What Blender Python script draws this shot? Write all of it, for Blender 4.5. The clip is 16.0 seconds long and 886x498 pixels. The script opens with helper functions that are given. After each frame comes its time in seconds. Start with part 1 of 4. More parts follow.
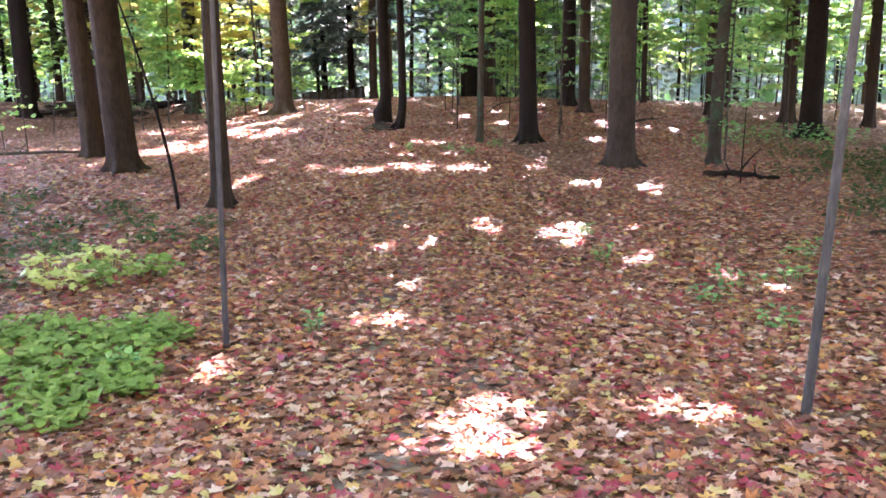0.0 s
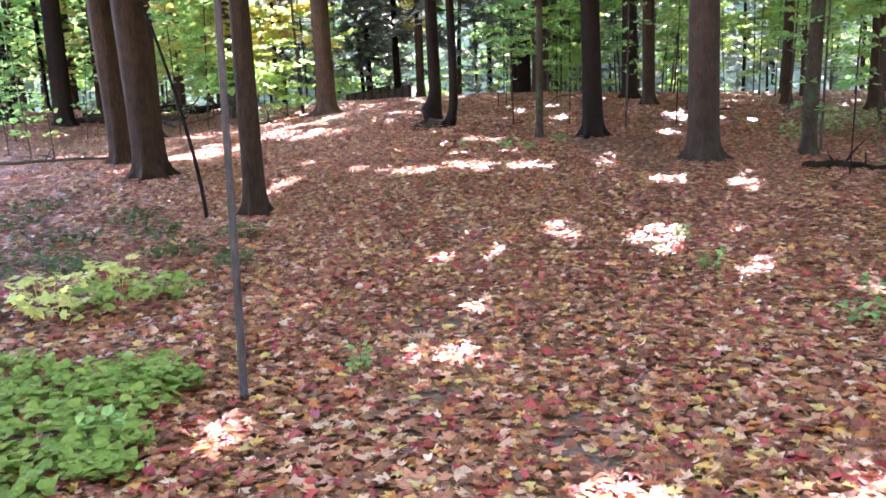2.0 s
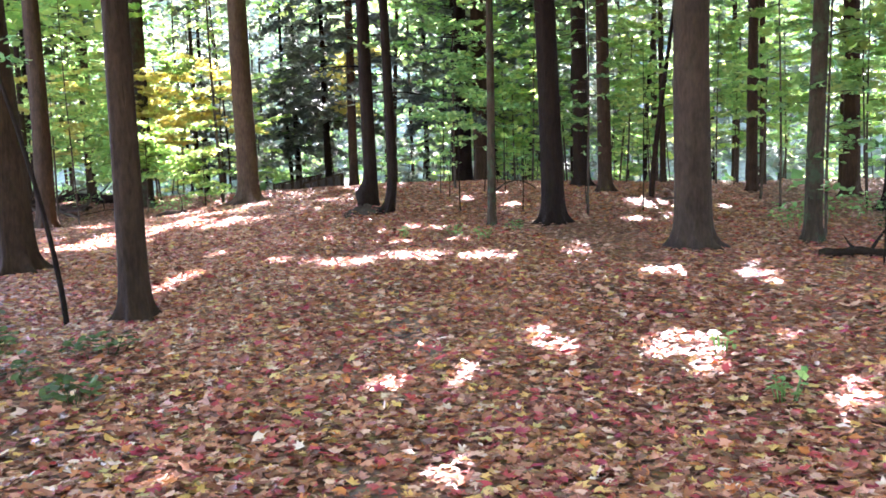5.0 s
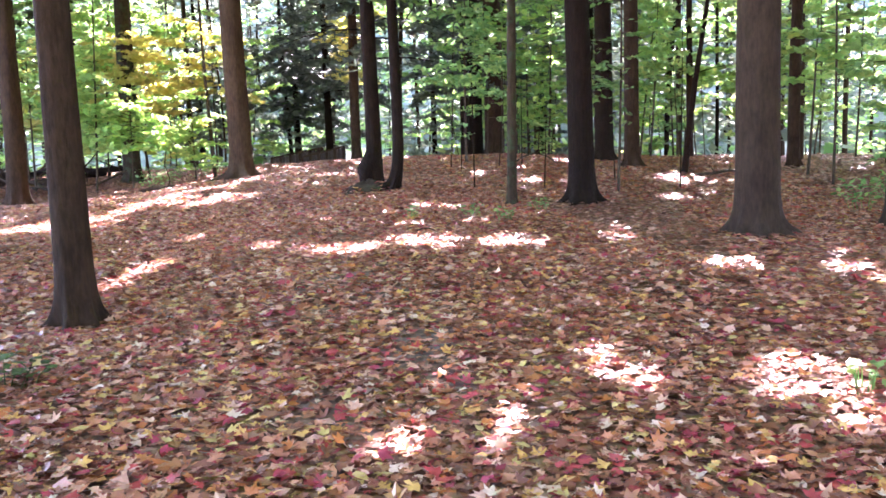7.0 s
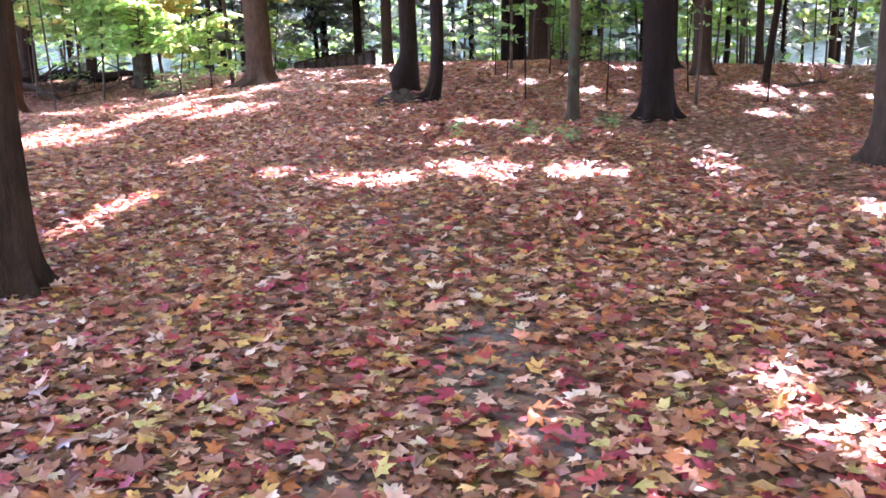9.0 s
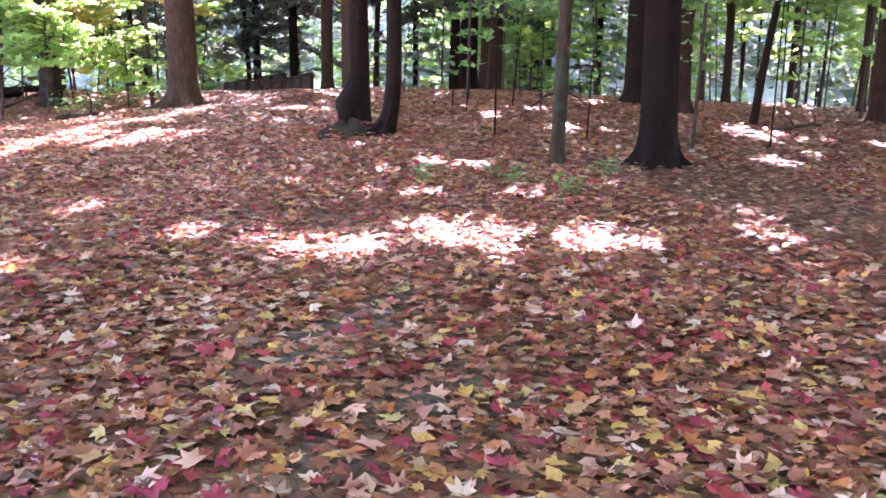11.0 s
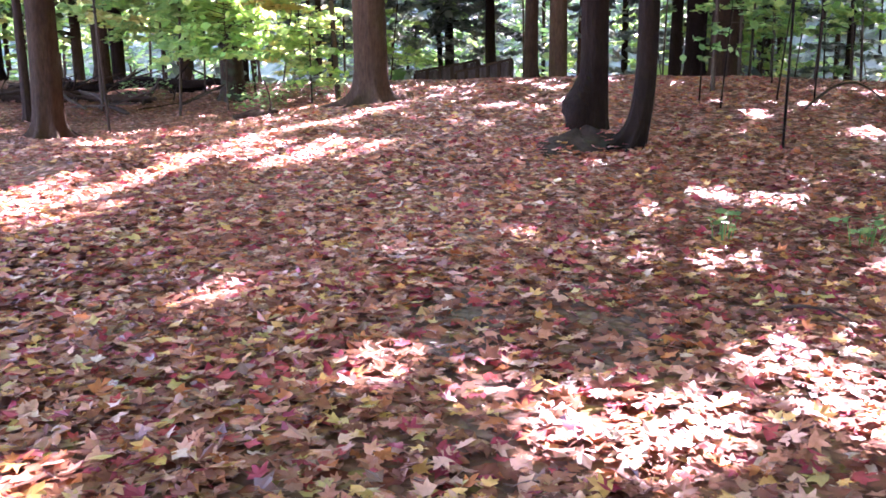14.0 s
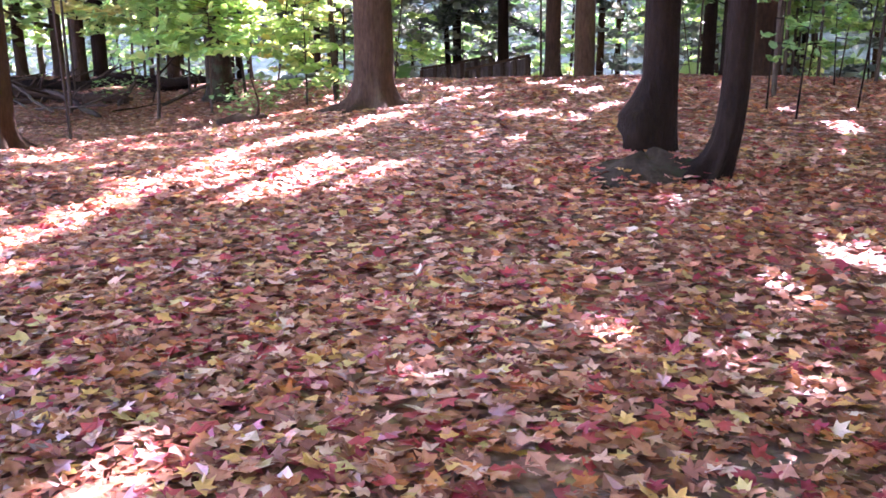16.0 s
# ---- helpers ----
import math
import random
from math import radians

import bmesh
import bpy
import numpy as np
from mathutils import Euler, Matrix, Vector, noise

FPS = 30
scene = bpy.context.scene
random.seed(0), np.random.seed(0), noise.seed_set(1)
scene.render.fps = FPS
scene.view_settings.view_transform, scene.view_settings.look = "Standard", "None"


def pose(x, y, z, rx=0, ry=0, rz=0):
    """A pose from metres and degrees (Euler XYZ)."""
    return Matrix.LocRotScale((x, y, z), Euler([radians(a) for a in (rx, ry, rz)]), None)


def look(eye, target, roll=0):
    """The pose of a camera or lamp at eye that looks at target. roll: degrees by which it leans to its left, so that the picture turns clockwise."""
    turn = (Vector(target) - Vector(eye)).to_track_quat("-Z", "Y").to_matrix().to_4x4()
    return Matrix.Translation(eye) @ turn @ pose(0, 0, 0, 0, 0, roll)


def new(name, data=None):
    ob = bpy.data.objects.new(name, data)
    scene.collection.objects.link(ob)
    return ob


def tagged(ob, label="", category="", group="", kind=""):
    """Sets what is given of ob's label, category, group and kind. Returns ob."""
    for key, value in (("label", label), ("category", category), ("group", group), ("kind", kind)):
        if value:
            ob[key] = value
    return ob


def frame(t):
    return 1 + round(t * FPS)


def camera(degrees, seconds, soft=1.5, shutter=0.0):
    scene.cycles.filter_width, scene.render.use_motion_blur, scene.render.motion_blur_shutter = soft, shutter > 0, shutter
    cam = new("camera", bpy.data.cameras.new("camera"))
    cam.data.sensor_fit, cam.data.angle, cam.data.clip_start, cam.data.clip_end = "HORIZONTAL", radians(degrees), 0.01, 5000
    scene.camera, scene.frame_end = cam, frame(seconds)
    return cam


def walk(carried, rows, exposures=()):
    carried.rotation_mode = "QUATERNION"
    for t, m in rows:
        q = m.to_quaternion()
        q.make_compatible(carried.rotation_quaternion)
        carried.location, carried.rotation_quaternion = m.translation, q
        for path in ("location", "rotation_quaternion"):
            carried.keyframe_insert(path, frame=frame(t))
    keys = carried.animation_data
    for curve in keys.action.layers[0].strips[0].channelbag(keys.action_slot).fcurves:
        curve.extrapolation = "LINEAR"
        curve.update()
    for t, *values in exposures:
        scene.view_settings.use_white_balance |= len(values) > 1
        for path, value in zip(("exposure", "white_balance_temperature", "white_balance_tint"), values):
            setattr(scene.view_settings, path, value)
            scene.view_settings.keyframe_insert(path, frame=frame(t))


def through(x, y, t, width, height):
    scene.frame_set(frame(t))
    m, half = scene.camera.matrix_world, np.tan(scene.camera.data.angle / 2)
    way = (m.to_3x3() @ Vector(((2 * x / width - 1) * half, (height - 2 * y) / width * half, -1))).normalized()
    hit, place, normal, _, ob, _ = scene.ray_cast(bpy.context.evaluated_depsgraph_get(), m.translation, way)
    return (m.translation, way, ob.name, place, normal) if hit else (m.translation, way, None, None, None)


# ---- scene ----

# ---- camera and walk ----
cam = camera(51.6, 16.0, soft=1.7)
PATH = [
    (0.0, (0.016, 0.062, 1.435), (-0.301, 1.986, 0.989), -0.5),
    (0.5, (-0.102, 0.526, 1.375), (-0.341, 2.476, 0.998), -0.5),
    (1.0, (-0.231, 0.958, 1.279), (-0.389, 2.909, 0.868), -0.6),
    (1.5, (-0.363, 1.388, 1.182), (-0.727, 3.299, 0.716), -1.4),
    (2.0, (-0.504, 1.822, 1.097), (-0.923, 3.729, 0.661), -2.2),
    (2.5, (-0.603, 2.279, 0.974), (-1.077, 4.158, 0.481), -2.3),
    (3.0, (-0.754, 2.774, 0.875), (-1.082, 4.716, 0.525), -1.6),
    (3.5, (-0.857, 3.247, 0.787), (-1.157, 5.181, 0.376), -1.1),
    (4.0, (-0.995, 3.702, 0.742), (-1.261, 5.627, 0.27), -1.2),
    (4.5, (-1.065, 4.183, 0.702), (-1.311, 6.14, 0.374), -1.7),
    (5.0, (-1.214, 4.652, 0.627), (-1.488, 6.619, 0.394), -1.8),
    (5.2, (-1.259, 4.855, 0.613), (-1.531, 6.824, 0.396), -2.0),
    (7.3, (-1.730, 6.982, 0.472), (-2.011, 8.939, 0.166), -1.6),
    (7.5, (-1.775, 7.185, 0.458), (-2.043, 9.141, 0.138), -1.7),
    (8.0, (-1.831, 7.727, 0.471), (-2.155, 9.661, 0.079), -1.2),
    (8.2, (-1.906, 7.952, 0.460), (-2.257, 9.874, 0.030), -1.3),
    (10.3, (-2.696, 10.318, 0.341), (-2.908, 12.242, -0.163), 1.4),
    (10.5, (-2.771, 10.543, 0.33), (-2.936, 12.472, -0.17), 1.5),
    (11.0, (-2.943, 11.043, 0.324), (-3.133, 12.988, -0.103), 0.9),
    (11.5, (-3.111, 11.538, 0.333), (-3.506, 13.462, -0.048), -0.5),
    (12.0, (-3.313, 12.033, 0.329), (-3.825, 13.929, -0.047), -1.3),
    (12.5, (-3.479, 12.517, 0.357), (-4.111, 14.376, -0.025), -1.0),
    (13.0, (-3.698, 12.995, 0.352), (-4.229, 14.882, -0.043), -0.1),
    (13.5, (-3.884, 13.512, 0.369), (-4.507, 15.362, -0.065), -1.0),
    (14.0, (-4.082, 14.012, 0.375), (-4.653, 15.871, -0.095), -0.5),
    (14.5, (-4.277, 14.544, 0.365), (-4.791, 16.423, -0.09), -0.3),
    (15.0, (-4.489, 15.048, 0.352), (-5.073, 16.905, -0.109), -0.3),
    (15.5, (-4.686, 15.581, 0.341), (-5.257, 17.435, -0.146), -0.7),
    (16.0, (-4.91, 16.041, 0.372), (-5.481, 17.896, -0.112), -0.3),
]
EXPOSURE = 4.74
walk(cam, [(t, look(eye, target, roll)) for t, eye, target, roll in PATH], [(0.0, EXPOSURE - 0.05, 6150, 35), (0.7, EXPOSURE - 0.08, 6180, 35), (3.0, EXPOSURE + 0.03, 6100, 38), (5.0, EXPOSURE + 0.08, 6050, 33), (8.0, EXPOSURE + 0.15, 6000, 45), (11.0, EXPOSURE + 0.13, 5930, 51), (13.0, EXPOSURE - 0.07, 5880, 47), (16.0, EXPOSURE + 0.08, 5980, 57)])

# ---- sky and sun ----
SUN_ELEVATION = radians(40)
SUN_WAY = Vector((0.05, 1.0, 0.0)).normalized()          # level direction towards the sun
world = bpy.data.worlds.new("sky")
scene.world = world
world.use_nodes = True
wt = world.node_tree
sky = wt.nodes.new("ShaderNodeTexSky")
sky.sky_type = "NISHITA"
sky.sun_disc = False
sky.sun_elevation = SUN_ELEVATION
sky.sun_rotation = math.atan2(SUN_WAY.x, SUN_WAY.y)
wt.links.new(sky.outputs[0], wt.nodes["Background"].inputs[0])
wt.nodes["Background"].inputs[1].default_value = 0.15
sun_data = bpy.data.lights.new("sun", "SUN")
sun_data.energy = 3.2
sun_data.angle = radians(0.53)
sun_data.color = (1.0, 0.95, 0.86)
sun = new("sun", sun_data)
to_sun = (SUN_WAY * math.cos(SUN_ELEVATION) + Vector((0, 0, math.sin(SUN_ELEVATION)))).normalized()
sun.matrix_world = look(to_sun * 60, (0, 0, 0))

# ---- materials ----
def nodes_of(name):
    m = bpy.data.materials.new(name)
    m.use_nodes = True
    t = m.node_tree
    t.nodes.clear()
    out = t.nodes.new("ShaderNodeOutputMaterial")
    return m, t, out


def node(t, kind, **sets):
    n = t.nodes.new(kind)
    for k, v in sets.items():
        n.inputs[k].default_value = v
    return n


def ramp(t, source, stops, hard=False):
    r = t.nodes.new("ShaderNodeValToRGB")
    e = r.color_ramp
    e.interpolation = "CONSTANT" if hard else "LINEAR"
    while len(e.elements) > 1:
        e.elements.remove(e.elements[-1])
    for i, (p, c) in enumerate(stops):
        s = e.elements[0] if i == 0 else e.elements.new(p)
        s.position, s.color = p, (*c, 1)
    t.links.new(source, r.inputs[0])
    return r


def mixed(t, a, b, factor, mode="MIX"):
    m = t.nodes.new("ShaderNodeMix")
    m.data_type, m.blend_type = "RGBA", mode
    for value, socket in ((factor, m.inputs[0]), (a, m.inputs[6]), (b, m.inputs[7])):
        if hasattr(value, "links"):
            t.links.new(value, socket)
        elif isinstance(value, (int, float)):
            socket.default_value = value
        else:
            socket.default_value = (*value, 1)
    return m.outputs[2]


def noise_tex(t, vector, scale, detail=4.0, rough=0.6):
    n = node(t, "ShaderNodeTexNoise", Scale=scale, Detail=detail, Roughness=rough)
    t.links.new(vector, n.inputs["Vector"])
    return n


def bumped(t, height, strength, distance):
    b = node(t, "ShaderNodeBump", Strength=strength, Distance=distance)
    t.links.new(height, b.inputs["Height"])
    return b.outputs[0]


DRY = [(0.0, (0.3251, 0.1036, 0.0435)), (0.11, (0.5460, 0.2012, 0.1084)), (0.22, (0.2167, 0.0631, 0.0269)), (0.34, (0.4128, 0.0468, 0.0414)), (0.42, (0.2210, 0.0668, 0.0361)),
       (0.50, (0.4696, 0.1351, 0.0332)), (0.58, (0.2804, 0.0833, 0.0396)), (0.64, (0.6300, 0.3171, 0.0850)), (0.70, (0.6200, 0.3077, 0.2000)), (0.80, (0.3150, 0.1119, 0.0507)),
       (0.85, (0.3268, 0.0291, 0.0460)), (0.91, (0.5200, 0.3357, 0.1100)), (0.945, (0.6600, 0.4196, 0.3000)), (0.97, (0.1445, 0.0481, 0.0269))]


def leaf_material(name, stops, single=False, through=0.35, rough=0.45, hard=True, spots=0.35, glow=(1.0, 1.0, 1.0), gloss=0.5, dull=False):
    """Leaf tissue: a colour for each leaf, blotches, light that comes through, a dull gloss."""
    m, t, out = nodes_of(name)
    if single:
        pick = t.nodes.new("ShaderNodeObjectInfo").outputs["Random"]
    else:
        pick = t.nodes.new("ShaderNodeNewGeometry").outputs["Random Per Island"]
    colour = ramp(t, pick, stops, hard).outputs[0]
    place = t.nodes.new("ShaderNodeTexCoord").outputs["Object"]
    blot = noise_tex(t, place, 45.0, 3.0)
    dark = ramp(t, blot.outputs[0], [(0.32, (0.55, 0.5, 0.48)), (0.62, (1.1, 1.08, 1.05))]).outputs[0]
    colour = mixed(t, colour, dark, spots, "MULTIPLY")
    p = node(t, "ShaderNodeBsdfPrincipled", Roughness=rough)
    p.inputs["Specular IOR Level"].default_value = gloss
    if dull:
        spin = t.nodes.new("ShaderNodeMath")
        spin.operation = "MULTIPLY"
        spin.inputs[1].default_value = 37.0
        t.links.new(pick, spin.inputs[0])
        wrap = t.nodes.new("ShaderNodeMath")
        wrap.operation = "FRACT"
        t.links.new(spin.outputs[0], wrap.inputs[0])
        sheen = ramp(t, wrap.outputs[0], [(0.0, (0.9, 0.9, 0.9)), (0.5, (0.75, 0.75, 0.75)), (0.7, (0.42, 0.42, 0.42)), (1.0, (0.3, 0.3, 0.3))])
        t.links.new(sheen.outputs[0], p.inputs["Roughness"])
    t.links.new(colour, p.inputs["Base Color"])
    tr = t.nodes.new("ShaderNodeBsdfTranslucent")
    t.links.new(mixed(t, colour, glow, 1.0, "MULTIPLY"), tr.inputs[0])
    mix = t.nodes.new("ShaderNodeMixShader")
    mix.inputs[0].default_value = through
    t.links.new(p.outputs[0], mix.inputs[1])
    t.links.new(tr.outputs[0], mix.inputs[2])
    t.links.new(mix.outputs[0], out.inputs[0])
    return m


def bark_material(name, low, high, ridge=26.0, moss=0.0, depth=0.03):
    """Furrowed bark: long upright ridges, blotches of lichen, moss where moss > 0."""
    m, t, out = nodes_of(name)
    co = t.nodes.new("ShaderNodeTexCoord").outputs["Object"]
    mp = t.nodes.new("ShaderNodeMapping")
    mp.inputs["Scale"].default_value = (ridge, ridge, ridge * 0.24)
    t.links.new(co, mp.inputs[0])
    fur = noise_tex(t, mp.outputs[0], 1.0, 5.0, 0.65)
    fine = noise_tex(t, co, 90.0, 3.0)
    blot = noise_tex(t, co, 2.2, 4.0)
    colour = ramp(t, fur.outputs[0], [(0.25, low), (0.75, high)]).outputs[0]
    tone = ramp(t, blot.outputs[0], [(0.35, (0.7, 0.68, 0.66)), (0.65, (1.2, 1.2, 1.17))]).outputs[0]
    colour = mixed(t, colour, tone, 0.8, "MULTIPLY")
    each = t.nodes.new("ShaderNodeObjectInfo").outputs["Random"]
    tint = ramp(t, each, [(0.0, (0.85, 0.8, 0.8)), (1.0, (1.15, 1.12, 1.05))]).outputs[0]
    colour = mixed(t, colour, tint, 1.0, "MULTIPLY")
    if moss:
        patch = ramp(t, noise_tex(t, co, 5.0, 5.0).outputs[0], [(0.62 - moss * 0.3, (0, 0, 0)), (0.74 - moss * 0.3, (1, 1, 1))]).outputs[0]
        colour = mixed(t, colour, (0.036, 0.046, 0.022), patch)
    p = node(t, "ShaderNodeBsdfPrincipled", Roughness=0.88)
    p.inputs["Specular IOR Level"].default_value = 0.12
    t.links.new(colour, p.inputs["Base Color"])
    h = t.nodes.new("ShaderNodeMath")
    h.operation = "MULTIPLY_ADD"
    h.inputs[1].default_value = 0.25
    t.links.new(fine.outputs[0], h.inputs[0])
    t.links.new(fur.outputs[0], h.inputs[2])
    t.links.new(bumped(t, h.outputs[0], 0.9, depth), p.inputs["Normal"])
    t.links.new(p.outputs[0], out.inputs[0])
    return m


def ground_material():
    """Woodland floor: matted old leaves in cells, darker humus between, grey trodden soil in patches."""
    m, t, out = nodes_of("woodland_floor")
    co = t.nodes.new("ShaderNodeTexCoord").outputs["Object"]
    warp = noise_tex(t, co, 9.0, 2.0)
    shift = t.nodes.new("ShaderNodeVectorMath")
    shift.operation = "MULTIPLY_ADD"
    shift.inputs[1].default_value = (0.07, 0.07, 0.07)
    t.links.new(warp.outputs["Color"], shift.inputs[0])
    t.links.new(co, shift.inputs[2])
    cells = node(t, "ShaderNodeTexVoronoi", Scale=15.0)
    t.links.new(shift.outputs[0], cells.inputs["Vector"])
    pick = t.nodes.new("ShaderNodeSeparateColor")
    t.links.new(cells.outputs["Color"], pick.inputs[0])
    leaf = ramp(t, pick.outputs[0], [(0.0, (0.200, 0.092, 0.048)), (0.2, (0.281, 0.141, 0.070)), (0.4, (0.148, 0.067, 0.037)), (0.55, (0.244, 0.067, 0.037)),
                                     (0.68, (0.311, 0.178, 0.104)), (0.82, (0.178, 0.085, 0.048)), (0.93, (0.281, 0.185, 0.059))], True).outputs[0]
    edge = ramp(t, cells.outputs["Distance"], [(0.3, (1, 1, 1)), (0.75, (0.5, 0.45, 0.43))]).outputs[0]
    leaf = mixed(t, leaf, edge, 0.8, "MULTIPLY")
    large = noise_tex(t, co, 0.5, 4.0)
    tone = ramp(t, large.outputs[0], [(0.35, (0.75, 0.72, 0.7)), (0.65, (1.15, 1.1, 1.05))]).outputs[0]
    leaf = mixed(t, leaf, tone, 0.8, "MULTIPLY")
    soil = ramp(t, noise_tex(t, co, 30.0, 5.0).outputs[0], [(0.3, (0.09, 0.058, 0.044)), (0.7, (0.21, 0.148, 0.118))]).outputs[0]
    trod = t.nodes.new("ShaderNodeAttribute")
    trod.attribute_name = "trodden"
    bare = noise_tex(t, co, 2.6, 4.0)
    gate = t.nodes.new("ShaderNodeMath")
    gate.operation = "MULTIPLY"
    t.links.new(ramp(t, bare.outputs[0], [(0.38, (0, 0, 0)), (0.5, (1, 1, 1))]).outputs[0], gate.inputs[0])
    t.links.new(trod.outputs["Fac"], gate.inputs[1])
    colour = mixed(t, leaf, soil, gate.outputs[0])
    # far slope's grass tone, paled to carry distance haze in its colour
    grown = t.nodes.new("ShaderNodeAttribute")
    grown.attribute_name = "hazy_grass"
    hazed_grass = ramp(t, noise_tex(t, co, 1.3, 5.0).outputs[0], [(0.3, (0.12, 0.15, 0.11)), (0.7, (0.26, 0.30, 0.23))]).outputs[0]
    colour = mixed(t, colour, hazed_grass, grown.outputs["Fac"])
    p = node(t, "ShaderNodeBsdfPrincipled", Roughness=0.85)
    p.inputs["Specular IOR Level"].default_value = 0.15
    t.links.new(colour, p.inputs["Base Color"])
    t.links.new(bumped(t, cells.outputs["Distance"], 0.6, 0.03), p.inputs["Normal"])
    t.links.new(p.outputs[0], out.inputs[0])
    return m


M_GROUND = ground_material()
M_LITTER = leaf_material("fallen_leaf", DRY, through=0.12, gloss=0.5, dull=True)
M_LEAF_ONE = leaf_material("fallen_leaf_single", DRY, single=True, through=0.12, gloss=0.5, dull=True)
M_OAKEN = leaf_material("old_leaf", [(0.0, (0.2408, 0.0846, 0.0386)), (0.2, (0.3700, 0.1260, 0.0720)), (0.36, (0.1290, 0.0447, 0.0239)), (0.5, (0.2666, 0.0604, 0.0350)),
                                     (0.64, (0.5000, 0.2099, 0.1450)), (0.74, (0.1720, 0.0597, 0.0322)), (0.88, (0.4600, 0.2051, 0.0720)), (0.94, (0.5600, 0.3077, 0.2100))], through=0.1, rough=0.45, gloss=0.6)
GREENS = [(0.0, (0.10, 0.19, 0.065)), (0.35, (0.15, 0.27, 0.10)), (0.7, (0.20, 0.33, 0.12)), (1.0, (0.32, 0.40, 0.14))]
SHINE = (1.68, 1.8, 1.65)
M_GREEN = leaf_material("green_leaf", GREENS, through=0.55, hard=False, glow=SHINE, gloss=0.25)
M_LIME = leaf_material("yellow_green_leaf", [(0.0, (0.20, 0.34, 0.11)), (0.6, (0.31, 0.44, 0.14)), (1.0, (0.48, 0.50, 0.17))], through=0.55, hard=False, glow=SHINE, gloss=0.25)
M_YELLOW = leaf_material("yellow_leaf", [(0.0, (0.48, 0.50, 0.15)), (0.6, (0.58, 0.54, 0.17)), (1.0, (0.64, 0.52, 0.19))], through=0.5, hard=False, glow=(1.3, 1.3, 1.0))
# pale grey-green: distance haze put into the leaf colour
M_HAZE_LEAF = leaf_material("haze_green_leaf", [(0.0, (0.13, 0.17, 0.13)), (0.6, (0.19, 0.235, 0.18)), (1.0, (0.25, 0.27, 0.19))], through=0.2, hard=False, rough=0.8, gloss=0.1)
M_DEEP = leaf_material("dark_green_leaf", [(0.0, (0.045, 0.068, 0.02)), (1.0, (0.095, 0.115, 0.03))], through=0.3, hard=False, rough=0.7, gloss=0.2)
M_NEEDLE = leaf_material("needle", [(0.0, (0.045, 0.065, 0.05)), (1.0, (0.11, 0.14, 0.105))], through=0.2, hard=False, rough=0.6)
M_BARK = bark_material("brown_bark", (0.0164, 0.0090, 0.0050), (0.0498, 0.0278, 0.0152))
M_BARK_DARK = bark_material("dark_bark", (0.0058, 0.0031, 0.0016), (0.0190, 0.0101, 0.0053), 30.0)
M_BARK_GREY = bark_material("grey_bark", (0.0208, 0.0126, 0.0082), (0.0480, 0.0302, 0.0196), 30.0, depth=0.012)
M_BARK_MOSS = bark_material("mossy_bark", (0.0190, 0.0130, 0.0078), (0.0580, 0.0372, 0.0221), 26.0, moss=0.4)
M_BARK_RED = bark_material("reddish_bark", (0.0275, 0.0161, 0.0090), (0.0803, 0.0478, 0.0272))
M_POLE = bark_material("smooth_grey_bark", (0.0496, 0.0376, 0.0336), (0.1080, 0.0840, 0.0752), 50.0, depth=0.003)
M_TWIG = bark_material("twig_bark", (0.0280, 0.0199, 0.0131), (0.0750, 0.0541, 0.0369), 60.0, depth=0.004)
M_STONE = bark_material("mossy_earth", (0.020, 0.013, 0.008), (0.062, 0.041, 0.027), 16.0, moss=0.12, depth=0.03)
M_BOARD = bark_material("weathered_board", (0.03, 0.024, 0.022), (0.085, 0.068, 0.06), 18.0, depth=0.004)

# ---- mesh helpers ----
rng = np.random.default_rng(7)


def mesh_of(name, verts, tris, material, smooth=True):
    """A triangle mesh from two arrays."""
    verts, tris = np.asarray(verts, dtype=np.float32).reshape(-1, 3), np.asarray(tris, dtype=np.int32).reshape(-1, 3)
    me = bpy.data.meshes.new(name)
    me.vertices.add(len(verts))
    me.vertices.foreach_set("co", verts.ravel())
    me.loops.add(tris.size)
    me.loops.foreach_set("vertex_index", tris.ravel())
    me.polygons.add(len(tris))
    me.polygons.foreach_set("loop_start", np.arange(0, tris.size, 3, dtype=np.int32))
    me.polygons.foreach_set("use_smooth", np.full(len(tris), smooth))
    me.update(calc_edges=True)
    me.materials.append(material)
    return me


def part(name, arrays, material, parent, label="", smooth=True):
    ob = new(name, mesh_of(name, *arrays, material, smooth))
    ob.parent = parent
    return tagged(ob, label)


def joined(pieces):
    verts, tris, n = [], [], 0
    for v, f in pieces:
        verts.append(np.asarray(v))
        tris.append(np.asarray(f) + n)
        n += len(v)
    return np.concatenate(verts), np.concatenate(tris)


